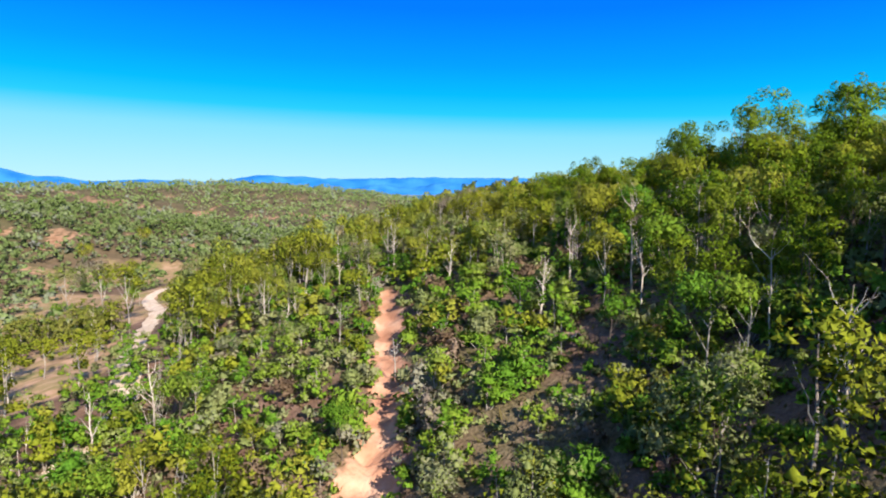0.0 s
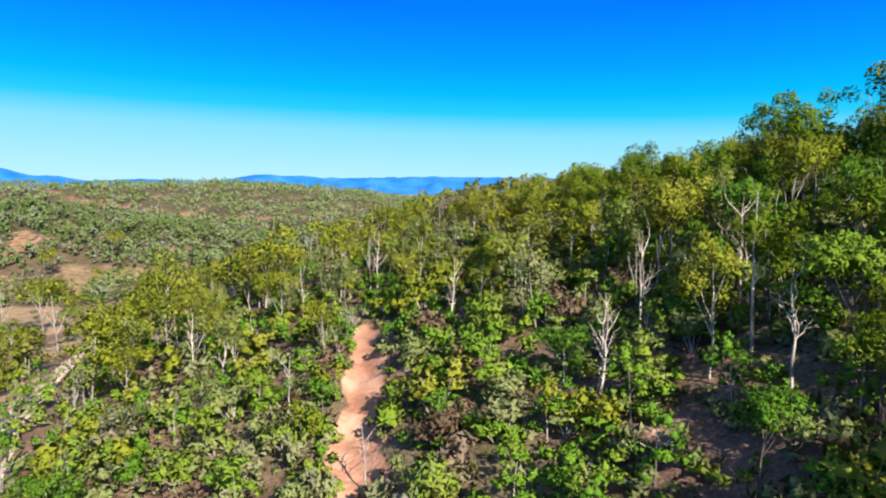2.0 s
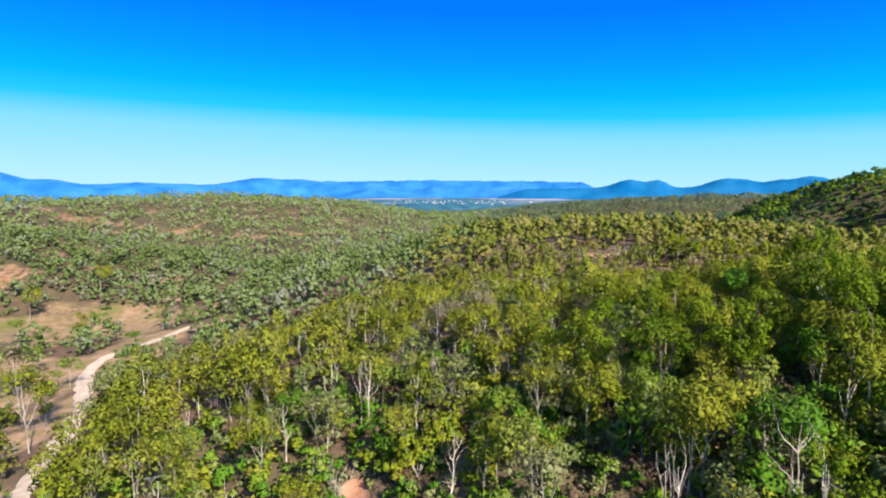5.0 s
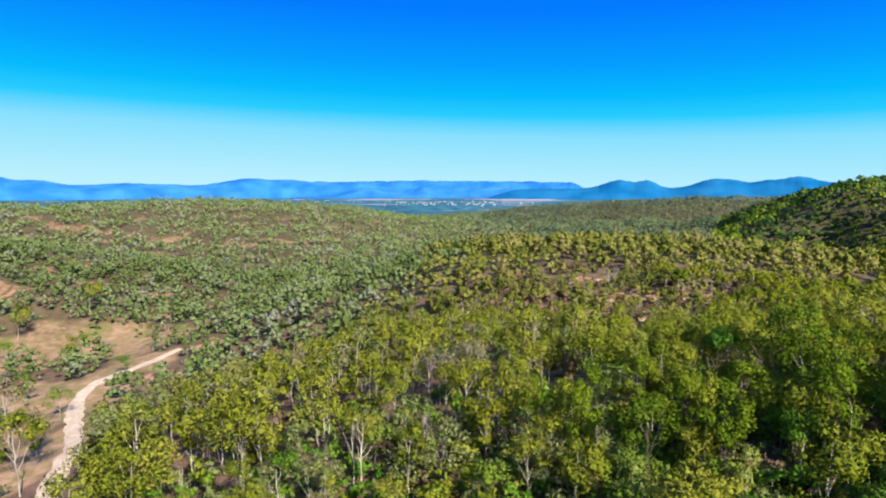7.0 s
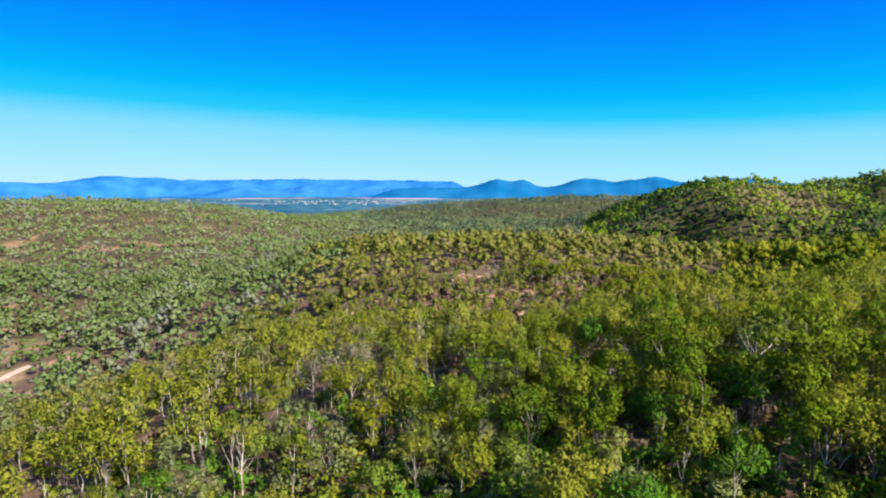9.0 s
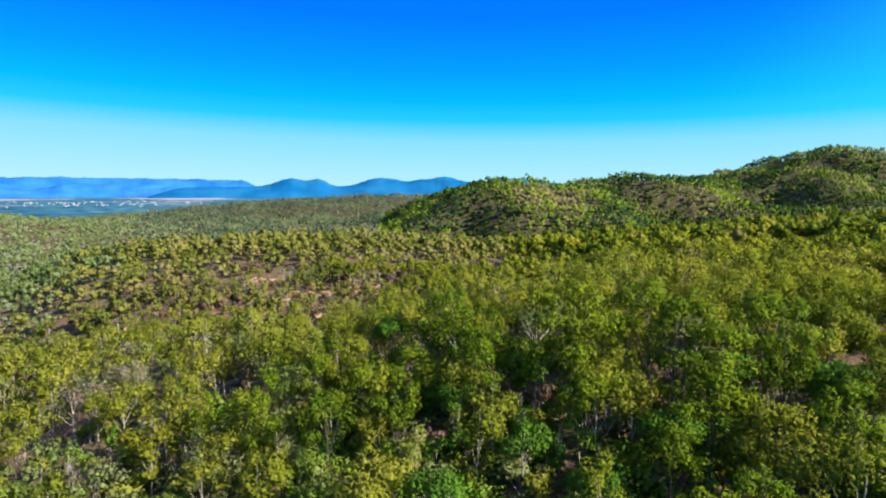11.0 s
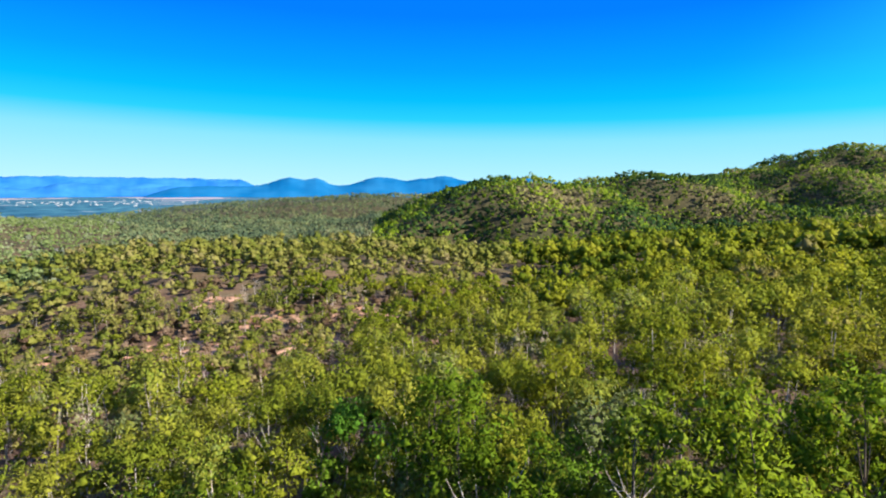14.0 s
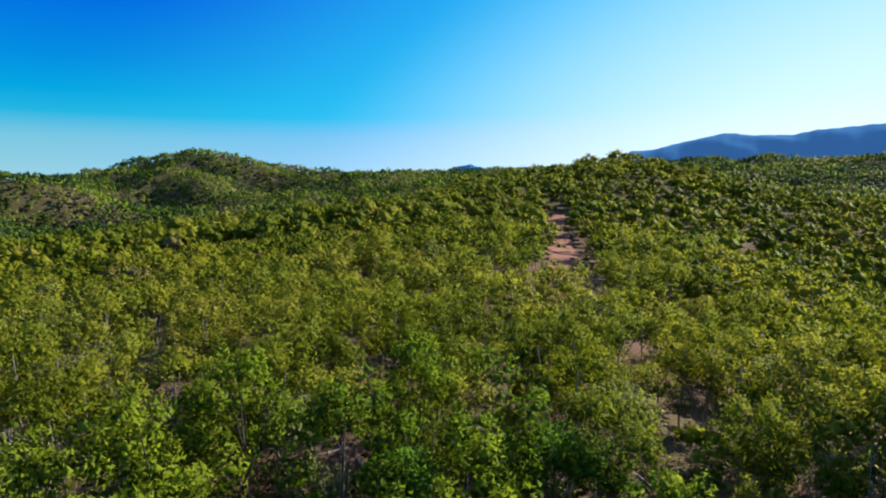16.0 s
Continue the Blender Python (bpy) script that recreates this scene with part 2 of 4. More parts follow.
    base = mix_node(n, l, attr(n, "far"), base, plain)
    l.new(base, p.inputs["Base Color"])
    p.inputs["Roughness"].default_value = 0.95
    p.inputs["Specular IOR Level"].default_value = 0.1
    b = n.new("ShaderNodeBump")
    b.inputs["Strength"].default_value, b.inputs["Distance"].default_value = 0.7, 0.25
    l.new(math_node(n, l, "ADD", fine, mid), b.inputs["Height"])
    l.new(b.outputs[0], p.inputs["Normal"])
    return m


soil = soil_material()


def track_material(name, a, b, c):
    m, n, l, p = material(name)
    pos = n.new("ShaderNodeNewGeometry").outputs["Position"]
    f = noise_node(n, l, 0.9, 6, pos).outputs[0]
    g = noise_node(n, l, 7.0, 4, pos).outputs[0]
    mixed = math_node(n, l, "ADD", math_node(n, l, "MULTIPLY", f, 0.7), math_node(n, l, "MULTIPLY", g, 0.3))
    l.new(ramp_node(n, l, mixed, [(0.33, a), (0.5, b), (0.66, c)]).outputs[0], p.inputs["Base Color"])
    p.inputs["Roughness"].default_value = 0.95
    bump = n.new("ShaderNodeBump")
    bump.inputs["Strength"].default_value, bump.inputs["Distance"].default_value = 0.6, 0.15
    l.new(mixed, bump.inputs["Height"])
    l.new(bump.outputs[0], p.inputs["Normal"])
    return m


road_dirt = track_material("pale road dirt", (0.280, 0.193, 0.133), (0.387, 0.287, 0.213), (0.453, 0.360, 0.287))
ridge_dirt = track_material("red ridge dirt", (0.100, 0.035, 0.020), (0.185, 0.066, 0.036), (0.250, 0.108, 0.064))


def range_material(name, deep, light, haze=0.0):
    """Blue far-off ranges: a backdrop with distance haze painted into the base colour; haze sets an added glow."""
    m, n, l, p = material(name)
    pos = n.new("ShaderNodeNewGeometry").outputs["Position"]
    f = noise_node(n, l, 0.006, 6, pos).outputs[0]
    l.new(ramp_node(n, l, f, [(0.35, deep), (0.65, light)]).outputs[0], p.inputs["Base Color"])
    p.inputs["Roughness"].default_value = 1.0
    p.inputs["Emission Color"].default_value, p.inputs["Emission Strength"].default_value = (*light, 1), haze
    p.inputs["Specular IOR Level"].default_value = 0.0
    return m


def paint(name, tone):
    m, n, l, p = material(name)
    f = noise_node(n, l, 0.8, 4, n.new("ShaderNodeNewGeometry").outputs["Position"]).outputs[0]
    l.new(ramp_node(n, l, f, [(0.3, tuple(v * 0.85 for v in tone)), (0.7, tone)]).outputs[0], p.inputs["Base Color"])
    p.inputs["Roughness"].default_value = 0.6
    return m


house_white = paint("white house wall", (0.413, 0.400, 0.387))
house_roof = paint("pale iron roof", (0.333, 0.333, 0.347))
# blue haze is painted into the ranges; the nearest also glows with it
hazed_far = range_material("far blue-hazed range", (0.010, 0.087, 0.267), (0.027, 0.140, 0.347))
hazed_mid = range_material("blue-hazed range", (0.003, 0.074, 0.194), (0.011, 0.102, 0.235))
hazed_near = range_material("dark blue-hazed range", (0.030, 0.105, 0.225), (0.040, 0.125, 0.255), 0.30)

# ---- the lie of the land: broad swells, hills, spurs and hollows, heights fitted to the camera's view ----
SWELLS = [(-1600, -800, 16.6), (-1600, 0, 13.7), (-1600, 800, 17.9), (-1600, 1600, -4.1), (-800, -800, 31.1), (-800, 800, 3.1), (-800, 2400, 2.9), (0, -800, 5.4), (0, 0, -5.9), (0, 800, 3.6), (0, 1600, -20.7), (0, 2400, 5.4), (800, -800, 62.4), (800, 0, 60.8), (800, 800, 3.9), (800, 1600, 6.2), (1600, -800, 13.1), (1600, 0, 19.1), (1600, 800, 11.8), (1600, 1600, 3.5), (1600, 2400, -9.6)]
HILLS = [(-600, 600, 37.0), (-600, 900, -28.1), (-300, -300, 4.2), (-300, 0, -5.3), (-300, 600, 8.8), (-300, 900, 47.4), (-300, 1200, -26.1), (-300, 1500, 14.5), (0, -300, -7.2), (0, 0, -11.8), (0, 300, 14.0), (0, 600, -9.9), (0, 900, 10.2), (300, -300, -22.5), (300, 0, 14.5), (300, 600, -9.4), (300, 900, -9.9), (300, 1200, 11.4), (300, 1500, 22.5), (600, -300, -20.1), (600, 300, -31.8), (600, 600, 7.9), (600, 1200, 31.8), (900, -300, 7.9), (900, 0, -10.7), (900, 300, 24.7), (900, 600, 12.1), (1500, 1500, 6.9)]
SPURS = [(-240, 120, 4.3), (-240, 360, 20.6), (-240, 480, -12.0), (-120, 0, -3.3), (-120, 120, -9.5), (-120, 240, -14.3), (-120, 360, -10.5), (-120, 480, -2.8), (0, -120, 13.3), (0, 120, 7.9), (0, 240, 11.4), (120, -120, -24.0), (120, 0, 11.8), (120, 360, 5.6), (240, 120, 5.1), (240, 360, -12.4), (240, 480, -8.2), (360, 0, 16.2), (360, 120, -14.5), (360, 360, -9.7), (360, 480, 6.7), (480, 480, -7.4), (310, 520, 8.2)]
HOLLOWS = [(-40, 200, -9.1), (0, 0, -3.4), (0, 40, -4.7), (0, 120, 4.6), (40, 40, 5.4), (40, 80, 4.2), (40, 160, -4.7), (80, 80, 4.1), (120, 40, 4.9), (120, 200, -5.4)]
KNOLLS = [(970, 360, -24.8, 170), (890, 450, 46.4, 150), (360, 510, 37.7, 130), (590, 540, 27.0, 130), (510, 550, 9.9, 90), (330, 20, 3.4, 80),
          (489, 440, -26, 52), (440, 455, 13, 48), (674, 428, -30, 60), (772, 333, -28, 60), (272, 430, -20, 46), (322, 440, 12, 44), (548, 470, 14, 48), (725, 385, 16, 50), (610, 440, 12, 45),
          # unseen knoll right of the flight, added to shade the slope
          (46, 20, 17.5, 22)]
LAND = [(x, y, h, r) for r, group in ((700, SWELLS), (260, HILLS), (110, SPURS), (40, HOLLOWS)) for x, y, h in group] + KNOLLS
GULLY = [(-2, -8), (-5, 18), (-6, 38), (-6.5, 48), (-5.6, 59), (-6.6, 70), (-7.6, 84), (-9, 92)]


def to_line(x, y, line):
    """Distance from points to a polyline, and how far along it (0 to 1) the nearest place is."""
    best, along = np.full(np.shape(x), 1e9), np.zeros(np.shape(x))
    for i, ((ax, ay), (bx, by)) in enumerate(zip(line[:-1], line[1:])):
        dx, dy = bx - ax, by - ay
        u = np.clip(((x - ax) * dx + (y - ay) * dy) / (dx * dx + dy * dy), 0, 1)
        d = np.hypot(x - ax - u * dx, y - ay - u * dy)
        along = np.where(d < best, (i + u) / (len(line) - 1), along)
        best = np.minimum(best, d)
    return best, along


def ripple(x, y, size, seed=0.0):
    """Smooth uneven waves between about -1 and 1, with the given wavelength in metres."""
    k = 6.283 / size
    return (np.sin(k * (x * 0.83 + y * 0.55) + seed + 1.3 * np.sin(k * 0.61 * (y - x * 0.4) + seed * 2))
            + np.sin(k * (y * 0.91 - x * 0.47) + 2.1 * seed + 1.1 * np.sin(k * 0.53 * (x + y * 0.3) - seed))) / 2


def gully_reach(x, y):
    """How far out of the eroded gully a place is (1 at its ragged rim), and how far along it, 0 below to 1 above."""
    d, u = to_line(x, y, GULLY)
    u = np.clip(1.4 * u - 0.4, 0, 1)
    d = d + 0.55 * ripple(x, y, 7.5, 4) + 0.3 * ripple(x, y, 3.1, 9)
    return np.maximum(d, 0) / (3.3 - 1.9 * u), u


def ground(x, y):
    x, y = np.asarray(x, float), np.asarray(y, float)
    z = np.full(x.shape, 10.0)
    for cx, cy, h, r in LAND:
        z = z + h * np.exp(-((x - cx) ** 2 + (y - cy) ** 2) / (r * r))
    far = np.hypot(x, y)
    rough = np.clip((far - 120) / 300, 0, 1) * np.clip((2600 - far) / 800, 0, 1)
    z = z + rough * (2.4 * ripple(x, y, 190, 1) - 6.0 * np.abs(ripple(x, y, 150, 5)) - 2.2 * np.abs(ripple(x, y, 67, 7)) + 3.2)
    east = np.clip((x - 110) / 140, 0, 1) * np.clip((far - 260) / 160, 0, 1) * np.clip((1500 - far) / 400, 0, 1)
    z = z + east * (2.8 - 6.5 * np.abs(ripple(x, y, 170, 11)) + 1.6 - 4.0 * np.abs(ripple(x, y, 75, 9)))
    z = z + 0.5 * ripple(x, y, 31, 2) + 0.12 * ripple(x, y, 7, 3)
    d, u = gully_reach(x, y)
    return z - (2.3 - 1.5 * u + 0.35 * ripple(x, y, 4.3, 6) + 0.2 * ripple(x, y, 1.9, 8)) * np.exp(-d ** 4)


# ---- mesh helpers ----
def build_mesh(name, verts, faces, mat, floats=None, smooth=False):
    """A mesh from arrays; faces all have the same number of corners."""
    verts, faces = np.asarray(verts, np.float32), np.asarray(faces, np.int32)
    me = bpy.data.meshes.new(name)
    k = faces.shape[1]
    me.vertices.add(len(verts))
    me.vertices.foreach_set("co", verts.ravel())
    me.loops.add(faces.size)
    me.loops.foreach_set("vertex_index", faces.ravel())
    me.polygons.add(len(faces))
    me.polygons.foreach_set("loop_start", np.arange(0, faces.size, k, dtype=np.int32))
    me.polygons.foreach_set("use_smooth", np.full(len(faces), smooth))
    for key, values in (floats or {}).items():
        if np.ndim(values) == 2:
            me.attributes.new(key, "FLOAT_VECTOR", "POINT").data.foreach_set("vector", np.asarray(values, np.float32).ravel())
        else:
            me.attributes.new(key, "FLOAT", "POINT").data.foreach_set("value", np.asarray(values, np.float32))
    me.materials.append(mat)
    me.update(calc_edges=True)
    return me


def join(pieces):
    """Several (verts, faces) as one."""
    vs, fs, at = [], [], 0
    for v, f in pieces:
        vs.append(v)
        fs.append(np.asarray(f) + at)
        at += len(v)
    return np.concatenate(vs), np.concatenate(fs)


def tube(points, radii, sides=6):
    """A tapered limb along points, as quads."""
    pts = np.asarray(points, float)
    way = np.gradient(pts, axis=0)
    way /= np.linalg.norm(way, axis=1)[:, None] + 1e-9
    side = np.cross(way, (0.31, 0.95, 0.07))
    side /= np.linalg.norm(side, axis=1)[:, None] + 1e-9
    up = np.cross(side, way)
    a = np.arange(sides) / sides * 2 * np.pi
    ring = side[:, None] * np.cos(a)[None, :, None] + up[:, None] * np.sin(a)[None, :, None]
    v = (pts[:, None] + ring * np.asarray(radii)[:, None, None]).reshape(-1, 3)
    f = [(i * sides + j, i * sides + (j + 1) % sides, (i + 1) * sides + (j + 1) % sides, (i + 1) * sides + j)
         for i in range(len(pts) - 1) for j in range(sides)]
    return v, np.array(f)


def bent(r, start, end, n, wobble):
    """A line from start to end with a natural wander."""
    u = np.linspace(0, 1, n)[:, None]
    line = np.asarray(start) * (1 - u) + np.asarray(end) * u
    drift = np.cumsum(r.normal(0, wobble, (n, 3)), axis=0)
    drift -= drift[0] + (drift[-1] - drift[0]) * u
    return line + drift


def leaf_sprays(r, centres, out, long, wide, droop=0.2):
    """Slim leaf sprays as three-cornered blades round the given places; out points away from the clump's middle."""
    n = len(centres)
    a = r.normal(0, 1, (n, 3))
    a[:, 2] = a[:, 2] * 0.8 - droop
    a /= np.linalg.norm(a, axis=1)[:, None]
    b = np.cross(a, r.normal(0, 1, (n, 3)))
    b /= np.linalg.norm(b, axis=1)[:, None] + 1e-9
    s = r.uniform(0.6, 1.35, (n, 1))
    v = np.stack([centres - a * long * s, centres + (b * wide + a * long * 0.3) * s, centres + (a * long * 0.8 - b * wide * 0.8) * s], 1)
    face = np.cross(a, b)
    face *= np.sign((face * out).sum(1) + 1e-9)[:, None]
    puff = out * 0.9 + face * 0.42
    puff /= np.linalg.norm(puff, axis=1)[:, None] + 1e-9
    return v.reshape(-1, 3), np.arange(3 * n).reshape(n, 3), np.repeat(puff, 3, axis=0)


def clump_points(r, centre, radius, n, hang=0.2):
    """Places spread through the upper shell of a rounded clump, and the way out of it at each; leaves of a hanging clump reach further down."""
    d = r.normal(0, 1, (n, 3))
    d /= np.linalg.norm(d, axis=1)[:, None]
    d[:, 2] = np.where(d[:, 2] < -0.05 - hang, -d[:, 2], d[:, 2])
    k = r.uniform(0.72, 1.12, (n, 1))
    out = d * (1.1, 1.1, 1) + (0, 0, 0.1)
    return np.asarray(centre) + d * radius * k * (1, 1, 0.7 + 0.5 * hang), out / np.linalg.norm(out, axis=1)[:, None]


HEART = np.array([(1, 0, -0.35), (0, 1, -0.35), (-1, 0, -0.35), (0, -1, -0.35), (0, 0, 0.95)])
HEART_FACES = np.array([(0, 1, 4), (1, 2, 4), (2, 3, 4), (3, 0, 4)])


def foliage(r, balls, leaves, long, wide, heart=0.0, droop=0.2):
    """All sprays of a plant over the dense twiggy heart of each clump: verts, faces and soft normals. A clump's share of the leaves goes with its size."""
    mean = np.mean([rad for c, rad in balls])
    sets = [clump_points(r, c, rad, max(2, int(round(leaves * (rad / mean) ** 2))), droop) for c, rad in balls]
    p, out = np.concatenate([p for p, o in sets]), np.concatenate([o for p, o in sets])
    middle = np.mean([c for c, rad in balls], axis=0)

    def soft(q, way):
        whole = q - middle
        whole /= np.linalg.norm(whole, axis=1)[:, None] + 1e-9
        return 0.8 * way + 0.32 * whole + (0, 0, 0.08)

    v, f, puff = leaf_sprays(r, p, soft(p, out), long, wide, droop)
    a = r.uniform(0, 1.57, len(balls))
    hearts = [HEART @ np.array([(math.cos(t), math.sin(t), 0), (-math.sin(t), math.cos(t), 0), (0, 0, 1)]) for t in a]
    cv = np.concatenate([np.asarray(c) + h * rad * (1, 1, 0.8) * heart * r.uniform(0.75, 1.1, (5, 1)) for h, (c, rad) in zip(hearts, balls)])
    cp = soft(cv, np.concatenate(hearts))
    cp /= np.linalg.norm(cp, axis=1)[:, None]
    cf = np.concatenate([HEART_FACES + k * 5 for k in range(len(balls))]) + len(v)
    return np.concatenate([v, cv]), np.concatenate([f, cf]), np.concatenate([puff, cp])


def crown_balls(r, height, spread, lobes, clumps, base, lean=(0.0, 0.0)):
    """Rounded leaf clumps gathered in uneven lobes: a wide, domed crown above a clear trunk. Gives the lobes' middles too."""
    hubs, balls = [], []
    turn = r.uniform(0, 6.28)
    for i in range(lobes):
        a = turn + 2 * np.pi * (i + r.uniform(-0.3, 0.3)) / lobes
        d = spread * r.uniform(0.38, 0.68) if i else spread * 0.12
        z = height * r.uniform(base + 0.12, 0.84) if i else height * 0.87
        hubs.append(np.array((lean[0] + math.cos(a) * d, lean[1] + math.sin(a) * d, z)))
    for i in range(clumps):
        hub = hubs[i % lobes]
        p = hub + r.normal(0, 1, 3) * (0.25, 0.25, 0.17) * spread
        off = math.hypot(p[0] - lean[0], p[1] - lean[1]) / spread
        p[2] = np.clip(p[2], height * base, height * (0.95 - 0.16 * off * off))
        balls.append((p, spread * r.uniform(0.22, 0.37) * min(1.0, (20 / clumps) ** 0.4)))
    return hubs, balls


def gum_shape(r, height, spread, forks, clumps, low=0.46):
    """Trunk line, limb lines and leaf clumps of an open-crowned gum."""
    lean = r.normal(0, 0.045 * height, 2)
    hubs, balls = crown_balls(r, height, spread, forks, clumps, low, lean)
    trunk = bent(r, (0, 0, -0.6), hubs[0] - (0, 0, 0.05 * height), 9, 0.08)
    limbs = []
    for hub in hubs[1:]:
        k = np.clip((hub[2] - 0.24 * height) / (0.9 * height) + r.uniform(-0.08, 0.04), 0.3, 0.8)
        limbs.append(bent(r, trunk[int(k * 8.9)], hub, 5, 0.11))
    return trunk, limbs, balls


def part(name, me, parent, label=""):
    ob = new(name, me)
    ob.parent = parent
    if label:
        ob["label"] = label
    return ob


# ---- ground: one sheet to the horizon, finest where the camera passes ----
CENTRE = (8.0, 60.0)
ROAD = [(-37, 36), (-38.4, 54), (-38.6, 63), (-40.5, 74), (-48, 88), (-54, 100), (-58, 112), (-66.5, 132.5), (-73, 152), (-88.5, 178), (-99, 197), (-101, 211), (-97, 219), (-92, 231), (-86, 238)]
RIDGE_TRACK = [(52, 58), (63, 54.5), (84, 53.5), (112, 48.5), (141, 43.5), (178, 38.5), (215, 34), (250, 30)]
CLEARINGS = [(-66, 106, 12, 14), (-128, 205, 26, 22), (-122, 172, 18, 20), (-60, 92, 9, 14), (-84, 120, 14, 20), (-64, 102, 14, 18), (-114, 178, 24, 18), (-140, 266, 40, 26), (-112, 262, 24, 26), (-80, 152, 12, 22), (-150, 248, 28, 18), (-96, 196, 17, 24), (-78, 168, 12, 24), (-96, 224, 18, 18)]
SCARS = [(-231, 502, 34, 14), (-316, 565, 36, 14), (-135, 573, 34, 12), (-57, 516, 34, 14), (-237, 577, 30, 10), (7, 530, 26, 10), (-142, 335, 15, 5), (-190, 291, 13, 5), (-175, 420, 26, 8),
         (-9, 170, 7, 6), (11, 190, 11, 7), (32, 183, 8, 6), (45, 208, 10, 6), (79, 180, 10, 8), (70, 180, 9, 6), (60, 158, 6, 5), (71, 151, 6, 5), (30, 177, 8, 5),
         (100, 167, 10, 4), (-41, 64, 4, 8)]

FIELDS = [(560, 3650, 260, 330), (330, 3950, 130, 160), (-350, 3850, 190, 160), (-70, 3900, 75, 130), (-1150, 3650, 130, 150), (-860, 3800, 70, 110), (430, 2900, 90, 60)]
LOW_GROWTH = [(45, 176, 52, 36), (104, 168, 34, 20)]


def spot(x, y, spots):
    s = np.zeros(np.shape(x))
    for cx, cy, rx, ry in spots:
        s = np.maximum(s, np.exp(-((x - cx) / rx) ** 2 - ((y - cy) / ry) ** 2))
    return s


def make_ground():
    segs, rings = 390, [0.0, 0.02]
    step = 0.8
    while rings[-1] < 4900:
        rings.append(rings[-1] + step)
        step *= 1.026
    rad = np.array(rings[1:])
    ang = np.arange(segs) / segs * 2 * np.pi
    x = np.concatenate([[CENTRE[0]], (CENTRE[0] + rad[:, None] * np.sin(ang)).ravel()])
    y = np.concatenate([[CENTRE[1]], (CENTRE[1] + rad[:, None] * np.cos(ang)).ravel()])
    z = ground(x, y)
    i, j = np.meshgrid(np.arange(len(rad) - 1), np.arange(segs), indexing="ij")
    j2 = (j + 1) % segs
    quads = np.stack([1 + i * segs + j, 1 + i * segs + j2, 1 + (i + 1) * segs + j2, 1 + (i + 1) * segs + j], -1).reshape(-1, 4)
    bare = np.exp(-(gully_reach(x, y)[0] / 1.12) ** 4)
    bare = np.maximum(bare, 0.95 * spot(x, y, SCARS[:9]))
    bare = np.maximum(bare, 0.62 * spot(x, y, SCARS[9:]))
    slope_west = np.clip((0.10 * (y - 60) - 40 - x) / 40, 0, 1) * np.clip((np.hypot(x, y) - 150) / 80, 0, 1)
    bare = np.maximum(bare, slope_west * np.clip(1.9 * ripple(x, y, 83, 3) * ripple(x, y, 31, 7), 0, 0.6))
    bare = np.maximum(bare, spot(x, y, [(18, 58, 36, 34)]) * np.clip(1.8 * ripple(x, y, 13, 11) - 0.6, 0, 0.3))
    bare = np.maximum(bare, 0.75 * spot(x, y, LOW_GROWTH) * np.clip(1.6 * ripple(x, y, 21, 9), 0, 1))
    bare = np.maximum(bare, 0.44 * spot(x, y, LOW_GROWTH))
    bare = np.maximum(bare, 0.6 * np.exp(-(to_line(x, y, RIDGE_TRACK[3:])[0] / 4.5) ** 2))
    # distance mask for the haze painted on the far plain
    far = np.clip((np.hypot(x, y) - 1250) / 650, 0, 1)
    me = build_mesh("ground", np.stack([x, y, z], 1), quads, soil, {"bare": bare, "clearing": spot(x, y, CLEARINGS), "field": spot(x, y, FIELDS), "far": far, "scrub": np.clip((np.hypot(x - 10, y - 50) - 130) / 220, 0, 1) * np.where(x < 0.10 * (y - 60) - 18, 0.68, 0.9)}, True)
    tagged(new("ground", me), "red-brown bush soil with leaf litter and dry grass under gum woodland", "ground", kind="structure")


make_ground()


def ribbon(name, line, width, mat, lift, label, category):
    """A dirt track that follows the ground, with ragged edges and two worn wheel lines."""
    pts = np.array(line, float)
    s = np.concatenate([[0], np.cumsum(np.hypot(*np.diff(pts, axis=0).T))])
    t = np.arange(0, s[-1], 1.5)
    x, y = np.interp(t, s, pts[:, 0]), np.interp(t, s, pts[:, 1])
    soft = np.ones(9) / 9
    x[4:-4], y[4:-4] = np.convolve(x, soft, "valid"), np.convolve(y, soft, "valid")
    dx, dy = np.gradient(x), np.gradient(y)
    n = np.hypot(dx, dy)
    across = np.linspace(-0.5, 0.5, 9)
    w = width * (1 + 0.22 * ripple(t, t * 0.3, 9, 2) + 0.15 * ripple(t, t, 3.1, 1))
    px = x[:, None] + (dy / n)[:, None] * across * w[:, None]
    py = y[:, None] - (dx / n)[:, None] * across * w[:, None]
    rut = np.array([-0.10, 0.0, 0.01, -0.03, 0.03, -0.03, 0.01, 0.0, -0.10])
    pz = ground(px, py) + lift + rut + 0.02 * ripple(px, py, 1.7, 5)
    m = len(t)
    i, j = np.meshgrid(np.arange(m - 1), np.arange(8), indexing="ij")
    f = np.stack([i * 9 + j, (i + 1) * 9 + j, (i + 1) * 9 + j + 1, i * 9 + j + 1], -1).reshape(-1, 4)
    me = build_mesh(name, np.stack([px, py, pz], -1).reshape(-1, 3), f[:, ::-1], mat, smooth=True)
    tagged(new(name, me), label, category, kind="structure")


ribbon("road", ROAD, 3.8, road_dirt, 0.22, "pale dirt road winding through a dry clearing", "dirt road")
ribbon("track", RIDGE_TRACK[3:], 7.0, ridge_dirt, 0.5, "red dirt track up a wooded ridge", "dirt track")


